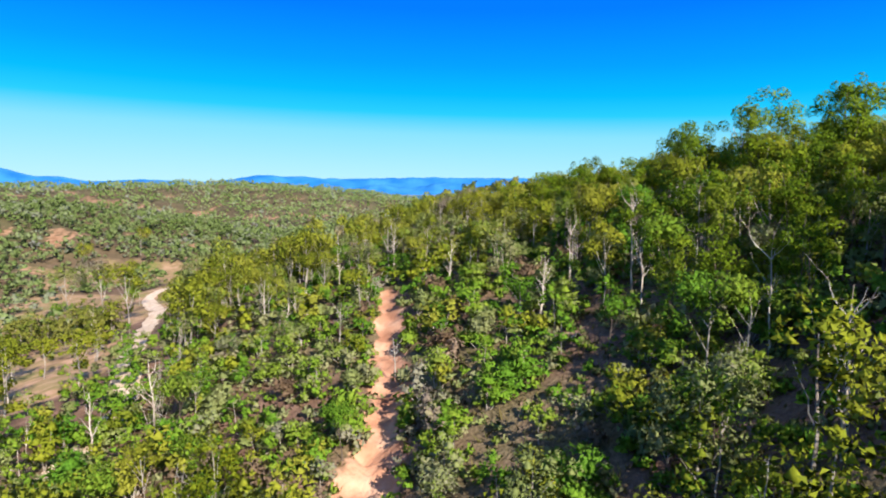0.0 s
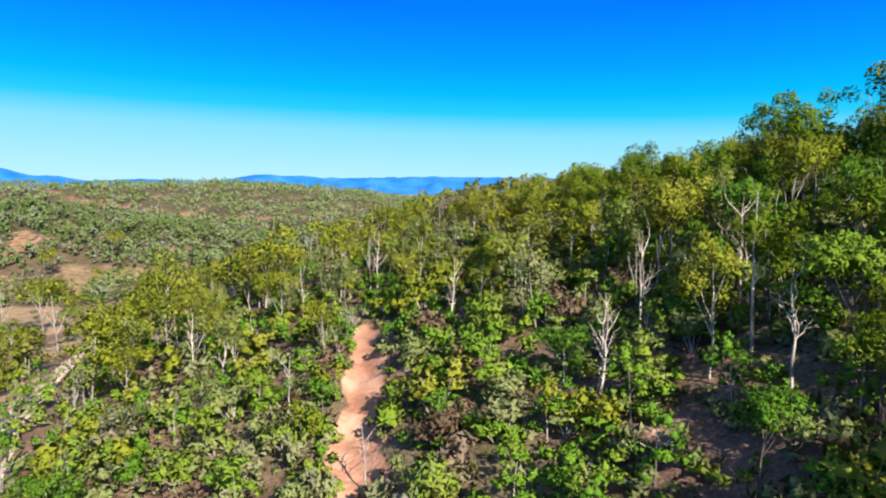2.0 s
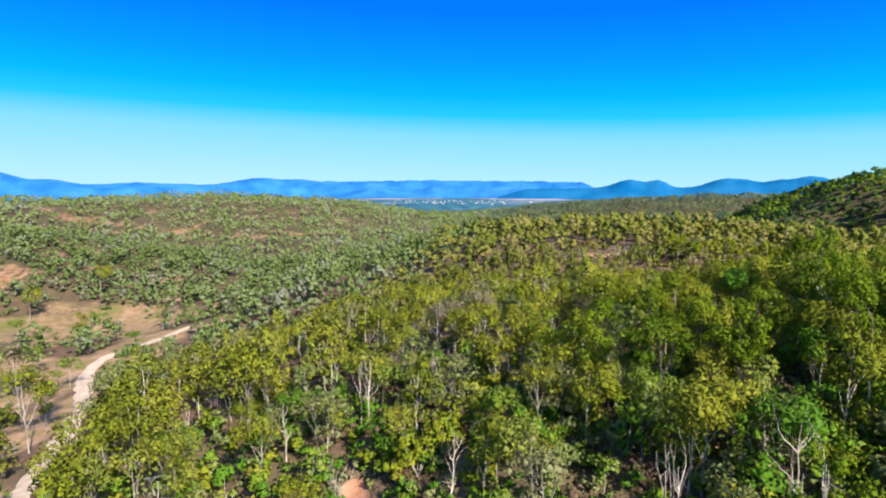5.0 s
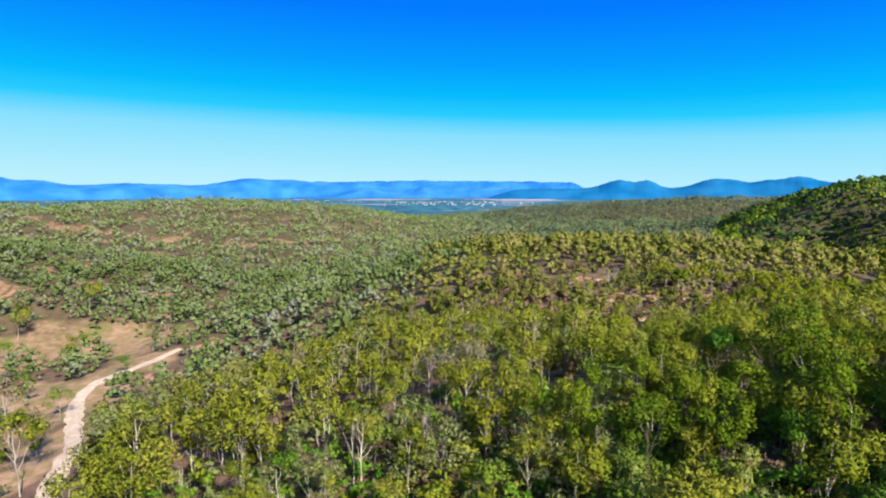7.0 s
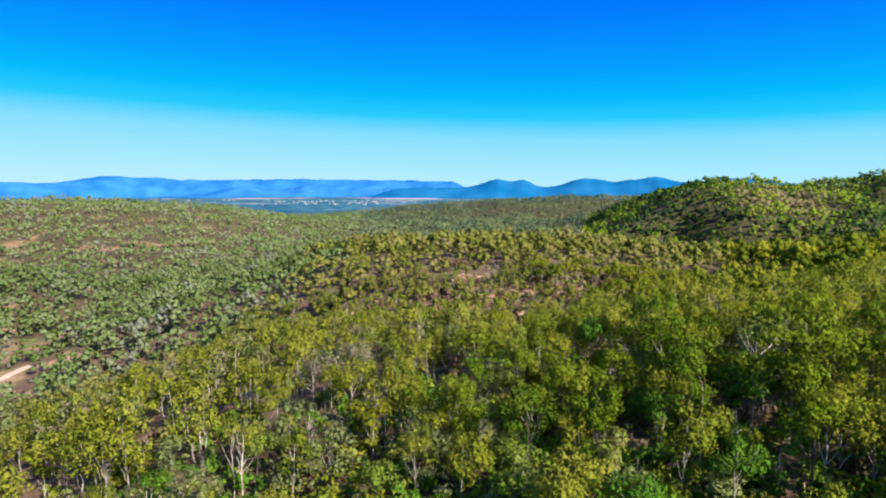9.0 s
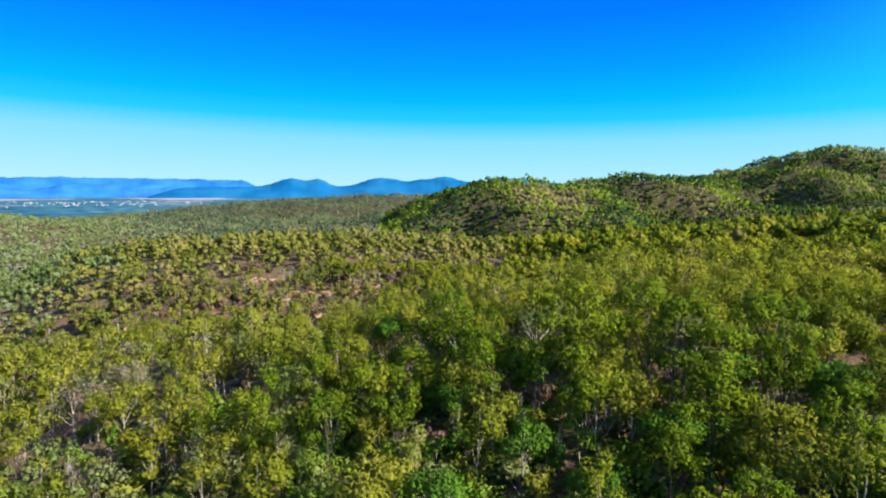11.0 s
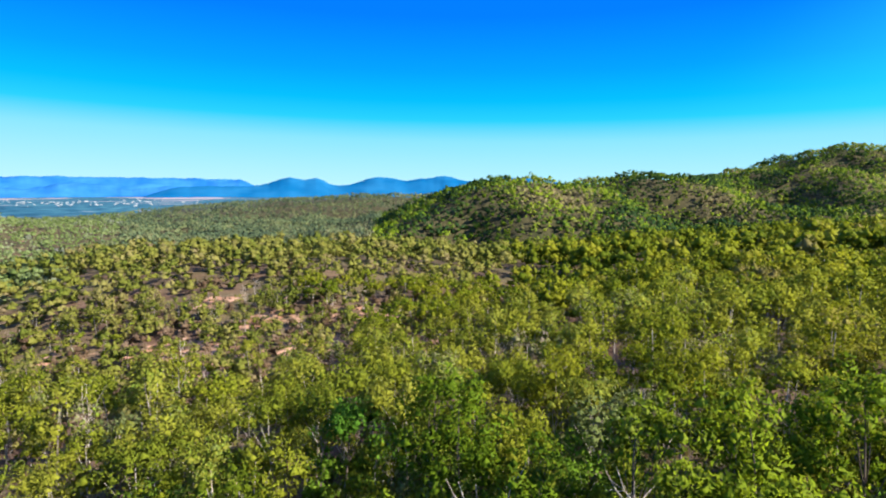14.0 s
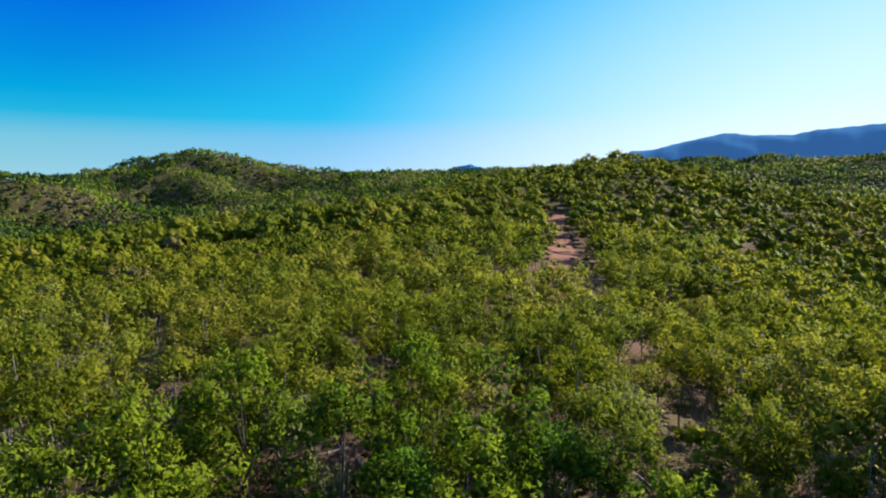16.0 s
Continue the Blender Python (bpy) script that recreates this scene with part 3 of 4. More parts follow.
# ---- far ranges behind the plain ----
def far_range(name, b0, b1, dist, crest, mat, label, seed):
    """A range of hills between two bearings (degrees); crest gives its height along the way (0 to 1)."""
    n, deep = 220, 22
    b = np.radians(np.linspace(b0, b1, n))
    u = np.linspace(0, 1, n)
    h = np.array([crest(v) for v in u]) + 4.0 * ripple(u * 1000, u * 300, 61, seed) + 2.0 * ripple(u * 1000, u * 100, 17, seed + 1)
    edge = np.clip(np.minimum(u, 1 - u) / 0.08, 0, 1) ** 0.7
    rows_v = []
    for k in range(deep):
        v = k / (deep - 1)
        rise = math.sin(min(1, v * 1.3) * math.pi / 2) if v < 0.77 else 1 - (v - 0.77) * 2
        fold = ripple(u * 900 + 60 * v, v * 130 + u * 40, 52, seed + 2) * 0.035 * math.sin(min(1, v * 1.3) * math.pi)
        rows_v.append(np.stack([(dist + 420 * v) * np.sin(b), (dist + 420 * v) * np.cos(b), 2 + (h + 4) * edge * (rise + fold)], 1))
    v = np.concatenate(rows_v)
    i, j = np.meshgrid(np.arange(deep - 1), np.arange(n - 1), indexing="ij")
    f = np.stack([i * n + j, i * n + j + 1, (i + 1) * n + j + 1, (i + 1) * n + j], -1).reshape(-1, 4)
    tagged(new(name, build_mesh(name, v, f, mat, smooth=True)), label, "hills", kind="structure")


def bumps(base, *hills):
    return lambda u: base + sum(h * math.exp(-((u - c) / w) ** 2) for c, w, h in hills)


far_range("backdrop", -60, 12, 4420, bumps(100, (0.32, 0.035, 78), (0.38, 0.02, 20), (0.47, 0.03, 14), (0.60, 0.035, 50), (0.655, 0.025, 36), (0.70, 0.02, 20), (0.2, 0.08, 60)), hazed_far, "hazy blue mountain range beyond the plain", 1.0)
far_range("backdrop", -16, 15.5, 4480, bumps(122, (0.5, 0.3, 14)), hazed_far, "long level blue-hazed range on the horizon", 2.0)
far_range("backdrop", -14, 12, 4300, bumps(30, (0.3, 0.1, 50), (0.55, 0.12, 62), (0.8, 0.1, 40)), hazed_far, "low blue-hazed foothills on the plain", 6.0)
far_range("backdrop", 5, 46, 3900, bumps(72, (0.295, 0.04, 54), (0.356, 0.03, 48), (0.50, 0.055, 64), (0.578, 0.03, 22), (0.64, 0.05, 66), (0.8, 0.1, 60)), hazed_mid, "blue-hazed wooded hills beyond the valley", 3.0)
far_range("backdrop", 82, 99, 3200, bumps(112, (0.4, 0.16, 88), (0.72, 0.16, 74)), hazed_mid, "small blue-hazed hills far off", 4.0)
far_range("backdrop", 98.5, 160, 2500, bumps(225, (0.20, 0.07, 62), (0.34, 0.09, 62), (0.52, 0.14, 85), (0.85, 0.2, 95)), hazed_near, "dark blue-hazed mountain range above the woodland", 5.0)


# ---- woodland ----
def tree_place(n_seed, x0, x1, y0, y1, gap, keep):
    """Jittered places on a grid, thinned where the woodland is open."""
    r = np.random.default_rng(n_seed)
    gx, gy = np.meshgrid(np.arange(x0, x1, gap), np.arange(y0, y1, gap))
    x = gx.ravel() + r.uniform(-0.5, 0.5, gx.size) * gap * 1.9
    y = gy.ravel() + r.uniform(-0.5, 0.5, gx.size) * gap * 1.9
    ok = keep(x, y, r.uniform(0, 1, x.size))
    return x[ok], y[ok]


def openness(x, y):
    """How likely a tree is to be missing here, 0 to 1."""
    east = np.clip((x - 55) / 40, 0, 1)
    o = 0.02 + (1 - 0.75 * east) * (0.45 * np.clip(ripple(x, y, 16, 13), 0, 1) ** 2 + 0.22 * np.clip(ripple(x, y, 43, 4), 0, 1) + 0.2 * np.clip(ripple(x, y, 110, 6), 0, 1))
    d, u = to_line(x, y, GULLY)
    o = np.where(d < 2.8 - 1.2 * np.clip(1.4 * u - 0.4, 0, 1), 1.0, o)
    d, _ = to_line(x, y, ROAD)
    o = np.where(d < 5.5, 1.0, o)
    d, _ = to_line(x, y, RIDGE_TRACK)
    o = np.where((d < 5.6 + 1.2 * ripple(x, y, 17, 3)) & (x > 105), 1.0, o)
    o = np.maximum(o, np.minimum(1.35 * spot(x, y, CLEARINGS) - 0.1, 0.90))
    o = np.maximum(o, 0.92 * spot(x, y, [(-38, 58, 22, 30), (2, 58, 5, 22)]))
    o = o + 0.5 * spot(x, y, LOW_GROWTH) * (0.5 + 0.9 * ripple(x, y, 21, 9))
    o = np.maximum(o, 0.95 * spot(x, y, SCARS))
    o = o + 1.8 * np.clip((0.10 * (y - 60) - 40 - x) / 40, 0, 1) * np.clip(1.6 * ripple(x, y, 83, 3) * ripple(x, y, 31, 7), 0, 0.8)
    return o + 0.75 * spot(x, y, [(12, 58, 20, 26)]) + 0.8 * spot(x, y, [(-12, 68, 14, 28)])


def in_view(x, y, near=25):
    """The part of the land that the flight looks at, with a margin for shadows."""
    b = np.degrees(np.arctan2(x, y - 10))
    return ((b > -46) & (b < 131)) | (np.hypot(x - 5, y - 30) < near + 25)


def path_dist(x, y):
    return to_line(x, y, [(0, 8), (0, 34), (18.5, 63)])[0]


def template(seed, height, spread, forks, clumps, leaves, long, wide, trunk_sides, thick=1.0, low=0.46, heart=0.45, droop=0.2):
    """A tree as arrays: crown, stem and limbs."""
    r = np.random.default_rng(seed)
    trunk, limbs, balls = gum_shape(r, height, spread, forks, clumps, low)
    line = trunk if trunk_sides > 4 else trunk[::4] if trunk_sides < 4 else trunk[::2]
    stem = tube(line, np.linspace(0.17, 0.05, len(line)) * thick, trunk_sides)
    arms = [tube(l, np.linspace(0.065, 0.025, len(l)) * thick, max(3, trunk_sides - 2)) for l in limbs]
    return foliage(r, balls, leaves, long, wide, heart, droop), stem, arms


def bush(seed, height, spread, clumps, leaves, long, wide, low=0.25, heart=0.6):
    """A shrub of leaf clumps from the ground up, as arrays."""
    r = np.random.default_rng(seed)
    balls = []
    for _ in range(clumps):
        a, d, h = r.uniform(0, 6.28), spread * r.uniform(0, 0.7), height * r.uniform(low, 0.85)
        balls.append(((math.cos(a) * d, math.sin(a) * d, h), spread * r.uniform(0.35, 0.6)))
    stems = [tube(bent(r, (0, 0, -0.2), c, 4, 0.05), np.linspace(0.04, 0.015, 4), 3) for c, _ in balls]
    return foliage(r, balls, leaves, long, wide, heart), stems[0], stems[1:]


def scatter(shape, x, y, scale, turn, tint, lean=0.0):
    """Many copies of one shape on the ground, as one set of arrays."""
    v, f = shape[0], shape[1]
    c, s = np.cos(turn)[:, None], np.sin(turn)[:, None]
    k = scale[:, None]

    def spun(a, m):
        return (a[None, :, 0] * c - a[None, :, 1] * s) * m, (a[None, :, 0] * s + a[None, :, 1] * c) * m

    vx, vy = spun(v, k)
    vz = v[None, :, 2] * k + ground(x, y)[:, None]
    verts = np.stack([vx + x[:, None], vy + y[:, None], vz], -1).reshape(-1, 3)
    faces = (f[None] + (np.arange(len(x)) * len(v))[:, None, None]).reshape(-1, f.shape[1])
    soft = np.zeros((0, 3))
    if len(shape) > 2:
        nx, ny = spun(shape[2], 1.0)
        soft = np.stack([nx, ny, np.broadcast_to(shape[2][None, :, 2], nx.shape)], -1)
        if lean:
            sx, sy = (ground(x - 6, y) - ground(x + 6, y)) / 12, (ground(x, y - 6) - ground(x, y + 6)) / 12
            soft = soft + lean * np.stack([1.6 * sx, 1.6 * sy, np.full(len(x), 0.6)], -1)[:, None, :]
            soft /= np.linalg.norm(soft, axis=2)[:, :, None]
        soft = soft.reshape(-1, 3)
    return verts, faces, np.repeat(tint, len(v)), soft


def woodland(name, shapes, x, y, low, high, leaf_mat, stem_mat, seed, label, category="woodland", lean=0.0):
    """A belt of growth that nobody could count: the foliage and stems of one stretch."""
    r = np.random.default_rng(seed)
    pick = r.integers(0, len(shapes), len(x))
    crowns, stems = [], []
    for k, (crown, stem, arms) in enumerate(shapes):
        m = pick == k
        size, turn, tint = r.uniform(low, high, m.sum()), r.uniform(0, 6.28, m.sum()), r.uniform(0.0, 1.0, m.sum())
        size = size * (1 - 0.42 * spot(x[m], y[m], LOW_GROWTH))
        crowns.append(scatter(crown, x[m], y[m], size, turn, tint, lean))
        if stem is not None:
            stems.append(scatter(join([stem] + arms), x[m], y[m], size, turn, tint))
    top = tagged(new(name), label, category, kind="stuff")

    def all_of(sets, part_name, mat):
        starts = np.cumsum([0] + [len(a[0]) for a in sets])
        floats = {"tint": np.concatenate([a[2] for a in sets])}
        if len(sets[0][3]):
            floats["puff"] = np.concatenate([a[3] for a in sets])
        me = build_mesh(part_name, np.concatenate([a[0] for a in sets]), np.concatenate([a[1] + k for a, k in zip(sets, starts)]), mat, floats)
        part(part_name, me, top)["kind"] = "stuff"

    all_of(crowns, "foliage", leaf_mat)
    if stems:
        all_of(stems, "trunks", stem_mat)


MID, FAR, HILL, LAST = 150, 420, 980, 1500
allx, ally = tree_place(11, -150, 240, -30, 260, 4.25, lambda x, y, u: (u > openness(x, y)) & in_view(x, y) & (path_dist(x, y) < MID))
pd = path_dist(allx, ally)
hidden = (ally < 30) | ((allx < -4) & (ally < 42))
order = np.argsort(pd + np.where(hidden, 60, 0))
near_ids, next_ids, mid_ids = order[:300], order[300:950], order[950:]


def stand(x, y, size, turn, tall=1.0, sink=0.0):
    return Matrix.Translation((x, y, float(ground(x, y)) - sink)) @ Matrix.Rotation(turn, 4, "Z") @ Matrix.Diagonal((size, size, size * tall, 1))


def place_many(kinds, spots, group, category):
    """The first of each kind is the original; the rest are its copies."""
    used = set()
    for k, m in spots:
        thing, label = kinds[k]
        if k in used:
            copy_thing(thing, m @ Matrix.Diagonal([1 / v for v in thing.matrix_basis.to_scale()] + [1]))
        else:
            thing.matrix_basis = m
            tagged(thing, label, category, group)
            used.add(k)


def gum_tree(name, seed, height, spread, leaf_mat, bark, leaves=110, thick=0.7, forks=5, clumps=18, low=0.42):
    """A gum with trunk, limbs and an open crown of leaf clumps."""
    (v, f, puff), stem, arms = template(seed, height, spread, forks, clumps, leaves, 0.18, 0.078, 7, thick, low, droop=0.75)
    top = new(name)
    part("trunk", build_mesh("trunk", *stem, bark, smooth=True), top)
    for a in arms:
        part("limb", build_mesh("limb", *a, bark, smooth=True), top)
    part("crown", build_mesh("crown", v, f, leaf_mat, {"puff": puff}), top)
    return top


GUMS = [(gum_tree("gum_tree", 21, 11.0, 3.5, leaf_green, bark_grey), "grey-barked gum with a rounded olive-green crown"),
        (gum_tree("gum_tree", 22, 10.0, 3.0, leaf_fresh, bark_dark), "slender dark-barked gum with fresh green foliage"),
        (gum_tree("gum_tree", 23, 12.0, 3.6, leaf_deep, bark_grey, 100, forks=6, clumps=24), "tall grey-barked gum with deep green crown"),
        (gum_tree("gum_tree", 24, 9.0, 3.5, leaf_fresh, bark_grey, low=0.22), "low spreading gum with dense bright green crown"),
        (gum_tree("gum_tree", 25, 10.5, 2.8, leaf_green, bark_white, 104, clumps=16), "pale-barked gum with a thin bright crown"),
        (gum_tree("gum_tree", 26, 8.5, 3.0, leaf_grey, bark_grey, 104, clumps=17, low=0.25), "gum with sparse grey-green foliage on bush soil")]
r_near = np.random.default_rng(5)


def near_gum(i):
    """Which gum stands here and how: slender and tall on the upper slope, low beside the gully."""
    x, y = allx[i], ally[i]
    mix = [0.18, 0.26, 0.04, 0.24, 0.10, 0.18] if x < 34 and y < 76 else [0.46, 0.06, 0.06, 0.08, 0.20, 0.14] if x < 41 else [0.38, 0.02, 0.42, 0.02, 0.08, 0.08]
    kind = int(r_near.choice(6, p=mix))
    size = r_near.uniform(0.68, 1.02) * (1 - 0.4 * float(spot(x, y, [(-12, 68, 24, 34)])))
    tall = 1 + 0.05 * float(spot(x, y, [(36, 88, 20, 18)]))
    return kind, stand(x, y, size, r_near.uniform(0, 6.28), tall)


place_many(GUMS, [near_gum(i) for i in near_ids], "gums on the near slopes", "tree")
# full-crowned trees standing alone beside the dirt road
PADDOCK = [(-82.3, 154.7, 3, 1.15), (-72.2, 134.9, 0, 1.1), (-92.4, 178.9, 3, 1.2), (-96, 217.3, 3, 0.9), (-126, 239.4, 4, 0.9), (-135, 262, 3, 1.0), (-96, 166, 0, 1.2), (-101.7, 247.7, 5, 1.0), (-149.5, 242, 3, 1.1),
           (-162, 265.7, 0, 1.0), (-54.6, 132, 5, 1.25), (-55.3, 141, 5, 1.2), (-58, 155, 5, 1.15), (-46, 124, 4, 1.1), (-149, 292, 0, 1.0), (-110, 172, 0, 1.1), (-104, 160, 3, 1.1), (-118, 205, 3, 1.0)]
for i, (x, y, k, s) in enumerate(PADDOCK):
    copy_thing(GUMS[k][0], stand(x, y, s * 1.35, i * 1.3))

# tall gums along the crest, with bare pale trunks and high thin crowns
# tops set so the skyline fits the camera's view; last seven added for shade
CREST = [(40.5, 81.7, 64.2), (36, 85, 61.4), (33, 81, 60), (44, 77, 65), (46, 70, 65), (42, 63, 63), (50, 75, 65.5), (38, 72, 60.5), (30, 91, 57.3), (49, 61, 64.5), (55, 66, 65), (45, 55, 61), (36, 95, 62.2), (36, 90, 62.3), (20, 86, 55.9), (15, 92, 54.5), (24, 90, 56.1), (26, 84, 56.5), (18, 98, 54.8), (11, 98, 53.5), (22, 96, 56.4), (21.6, 64, 52), (27, 60, 54.5), (31, 57, 56), (25, 54, 53), (30, 51, 54.5), (35, 56, 57), (37, 63, 58), (24, 59, 53)]
# more gums, mostly out of view, added to shade the lower slope
CREST += [(x, y, float(ground(x, y)) + 11) for x, y in ((23, 49), (27, 45), (31, 42), (25, 40), (33, 48), (29, 36), (20, 52))]
TALL = [(gum_tree("tall_gum", 61, 15.0, 2.8, leaf_crest, bark_dark, 66, 0.6, forks=9, clumps=40, low=0.36), "tall dark-trunked gum on the crest of the slope"),
        (gum_tree("tall_gum", 62, 15.0, 3.1, leaf_crest, bark_dark, 66, 0.6, forks=9, clumps=42, low=0.36), "tall dark gum standing above the canopy")]
place_many(TALL, [(i % 2, stand(x, y, (z - 1.6 - float(ground(x, y))) / 14.6, i * 1.7)) for i, (x, y, z) in enumerate(CREST)], "tall gums on the crest", "tree")


def bare_tree(seed, height, bark):
    """A leafless tree: pale trunk, forking limbs and fine twigs."""
    r = np.random.default_rng(seed)
    top = new("bare_tree")
    trunk = bent(r, (0, 0, -0.5), (r.normal(0, 0.6), r.normal(0, 0.6), height), 10, 0.09)
    part("trunk", build_mesh("trunk", *tube(trunk, np.linspace(0.12, 0.02, 10), 7), bark, smooth=True), top)
    for i in range(7):
        k = int(r.integers(3, 9))
        a = r.uniform(0, 6.28)
        reach = height * r.uniform(0.06, 0.19)
        end = trunk[k] + (math.cos(a) * reach, math.sin(a) * reach, height * r.uniform(0.10, 0.28))
        limb = bent(r, trunk[k], end, 6, 0.10)
        arm = part("limb", build_mesh("limb", *tube(limb, np.linspace(0.05, 0.014, 6), 5), bark, smooth=True), top)
        for j in range(2):
            s = limb[r.integers(2, 6)]
            part("twig", build_mesh("twig", *tube(bent(r, s, s + r.normal(0, 0.6, 3) + (0, 0, 0.5), 5, 0.07), np.linspace(0.02, 0.008, 5), 3), bark, smooth=True), arm)
    return top


BARE = [(bare_tree(71, 8.5, bark_white), "leafless pale gum with forked white limbs"), (bare_tree(72, 7.0, bark_white), "thin leafless white sapling"),
        (bare_tree(73, 6.0, bark_grey), "grey dead tree with fine bare twigs"), (bare_tree(74, 9.5, bark_white), "tall white dead gum with bare branches")]
SEEN = [(-26.8, 88, 0, 0.95), (-23.2, 87, 1, 0.9), (24.6, 58, 3, 1.05), (19.6, 58.2, 0, 1.0), (10.4, 65, 1, 1.0), (-8.6, 102, 0, 1.0), (15, 70.3, 3, 0.95), (11, 67.3, 1, 1.0), (34.5, 87, 3, 1.1), (30.7, 161, 0, 1.0),
        (6.6, 168, 0, 0.9), (39.6, 81, 3, 1.2), (-31, 62, 0, 1.1), (-37, 60, 1, 1.0), (-5, 66, 2, 0.9), (0.5, 84, 1, 1.0), (17, 93, 2, 0.9), (20.5, 64.5, 3, 1.1), (-14, 76, 2, 1.0)]
r_bare = np.random.default_rng(15)
bare_spots = [(k, stand(x, y, s, i * 2.3)) for i, (x, y, k, s) in enumerate(SEEN)]
bx, by = tree_place(16, -75, 85, 25, 140, 12.5, lambda x, y, u: (u > openness(x, y)) & in_view(x, y) & (u < 0.93))
bare_spots += [(int(r_bare.integers(0, 4)), stand(x, y, r_bare.uniform(0.55, 1.0), r_bare.uniform(0, 6.28))) for x, y in zip(bx, by)]
place_many(BARE, bare_spots, "leafless trees among the gums", "bare tree")


def shrub(seed, height, spread, leaf_mat, leaves=64):
    (v, f, puff), stem, arms = bush(seed, height, spread, 6, leaves, 0.17, 0.09)
    top = new("shrub")
    part("stem", build_mesh("stem", *join([stem] + arms), bark_grey), top)
    part("leaves", build_mesh("leaves", v, f, leaf_mat, {"puff": puff}), top)
    return top


SHRUBS = [(shrub(81, 2.6, 1.7, leaf_fresh), "bright green wattle shrub on the slope"), (shrub(82, 1.7, 1.4, leaf_fresh), "low fresh green shrub on bush soil"),
          (shrub(83, 2.2, 1.5, leaf_grey, 60), "grey-green shrub with thin foliage"), (shrub(84, 3.4, 1.6, leaf_green), "young gum sapling with leaves to the ground"),
          (shrub(85, 1.9, 1.6, leaf_brown, 60), "dry brown shrub on the red slope")]
sx, sy = tree_place(17, -60, 80, 5, 120, 3.4, lambda x, y, u: (u > 0.3) & (to_line(x, y, GULLY)[0] > 2.6) & in_view(x, y) & (path_dist(x, y) > 3))
so = np.argsort(path_dist(sx, sy) + np.where(sy > 34, 0, 40) - 16 * spot(sx, sy, [(-30, 64, 22, 26)]))
r_sh = np.random.default_rng(18)
place_many(SHRUBS, [(int(r_sh.integers(0, 5)), stand(sx[i], sy[i], r_sh.uniform(0.8, 1.7), r_sh.uniform(0, 6.28))) for i in so[:290]], "shrubs under the gums", "shrub")


def fallen_log(seed, length):
    """A fallen trunk with a few broken branches."""
    r = np.random.default_rng(seed)
    line = bent(r, (-length / 2, 0, 0.16), (length / 2, 0, 0.22), 8, 0.08)
    bits = [tube(line, np.linspace(0.17, 0.05, 8), 7)]
    for k in (4, 5, 6, 7):
        bits.append(tube(bent(r, line[k], line[k] + (0.9, r.normal(0, 0.9), abs(r.normal(0.3, 0.4))), 5, 0.07), np.linspace(0.06, 0.015, 5), 5))
    return new("fallen_log", build_mesh("fallen_log", *join(bits), bark_grey, smooth=True))


LOGS = [(fallen_log(91, 6.0), "grey fallen log with broken branches"), (fallen_log(92, 4.0), "short weathered log lying on bush soil"), (fallen_log(93, 7.5), "long bleached fallen branch")]
lx, ly = tree_place(19, -50, 75, 30, 115, 14, lambda x, y, u: in_view(x, y) & (openness(x, y) < 0.9))
place_many(LOGS, [(i % 3, stand(x, y, r_sh.uniform(0.7, 1.1), r_sh.uniform(0, 6.28))) for i, (x, y) in enumerate(zip(lx, ly))], "fallen timber", "log")

# ---- uncounted growth: undergrowth and the woods beyond ----
bushes = [(bush(s, h, w, 5, 11, 0.28, 0.17, heart=0.75)[0], None, []) for s, h, w in ((101, 2.3, 1.5), (102, 1.6, 1.3), (103, 3.0, 1.5))]
ux, uy = tree_place(20, -110, 170, -10, 215, 4.2, lambda x, y, u: (u > 0.30 + 0.5 * (x > 42)) & (openness(x, y) < 0.95) & in_view(x, y) & (path_dist(x, y) > 26) & (path_dist(x, y) < 150))
woodland("undergrowth", bushes, ux, uy, 0.7, 1.6, leaf_green, bark_grey, 2, "scattered green shrubs under the gums", "shrubs")

# low scrub, partly dry, in the open hollow beyond the spur and on the western slope
low_bushes = [(bush(s, h, w, 4, 7, 0.36, 0.23, 0.15, 0.75)[0], None, []) for s, h, w in ((107, 2.6, 1.8), (108, 2.0, 1.6), (109, 3.4, 1.9))]
ax, ay = tree_place(27, -25, 155, 115, 235, 2.3, lambda x, y, u: u < 1.3 * spot(x, y, LOW_GROWTH) - 0.15 - 0.6 * spot(x, y, SCARS) - 0.35 * ripple(x, y, 21, 9))
dry = np.random.default_rng(28).uniform(0, 1, len(ax)) + 0.35 * ripple(ax, ay, 19, 3) > 0.66
woodland("undergrowth", low_bushes, ax[~dry], ay[~dry], 1.0, 1.9, leaf_olive, bark_grey, 29, "olive scrub in the open hollow", "shrubs")
woodland("undergrowth", low_bushes, ax[dry], ay[dry], 0.9, 1.7, leaf_brown, bark_grey, 30, "dry brown scrub in the open hollow", "shrubs")
wx, wy = tree_place(35, -260, 10, 140, 430, 4.0, lambda x, y, u: (x < 0.10 * (y - 60) - 18) & (u > 0.25) & (openness(x, y) < 0.6) & (path_dist(x, y) > 95))
woodland("undergrowth", low_bushes, wx, wy, 0.7, 1.5, leaf_pale, bark_grey, 36, "pale scrub on the western slope", "shrubs")

next_shapes = [template(s, h, w, 5, 15, 45, 0.24, 0.125, 5, 0.8, low=0.44, droop=0.55) for s, h, w in ((35, 10.5, 3.4), (36, 9.5, 3.1), (37, 11.5, 3.6), (38, 8.5, 3.3))]
next_shapes = [(c, s, a[:2]) for c, s, a in next_shapes]
woodland("woodland", next_shapes, allx[next_ids], ally[next_ids], 0.68, 1.06, leaf_green, bark_grey, 8, "olive-green gum woodland around the spur")
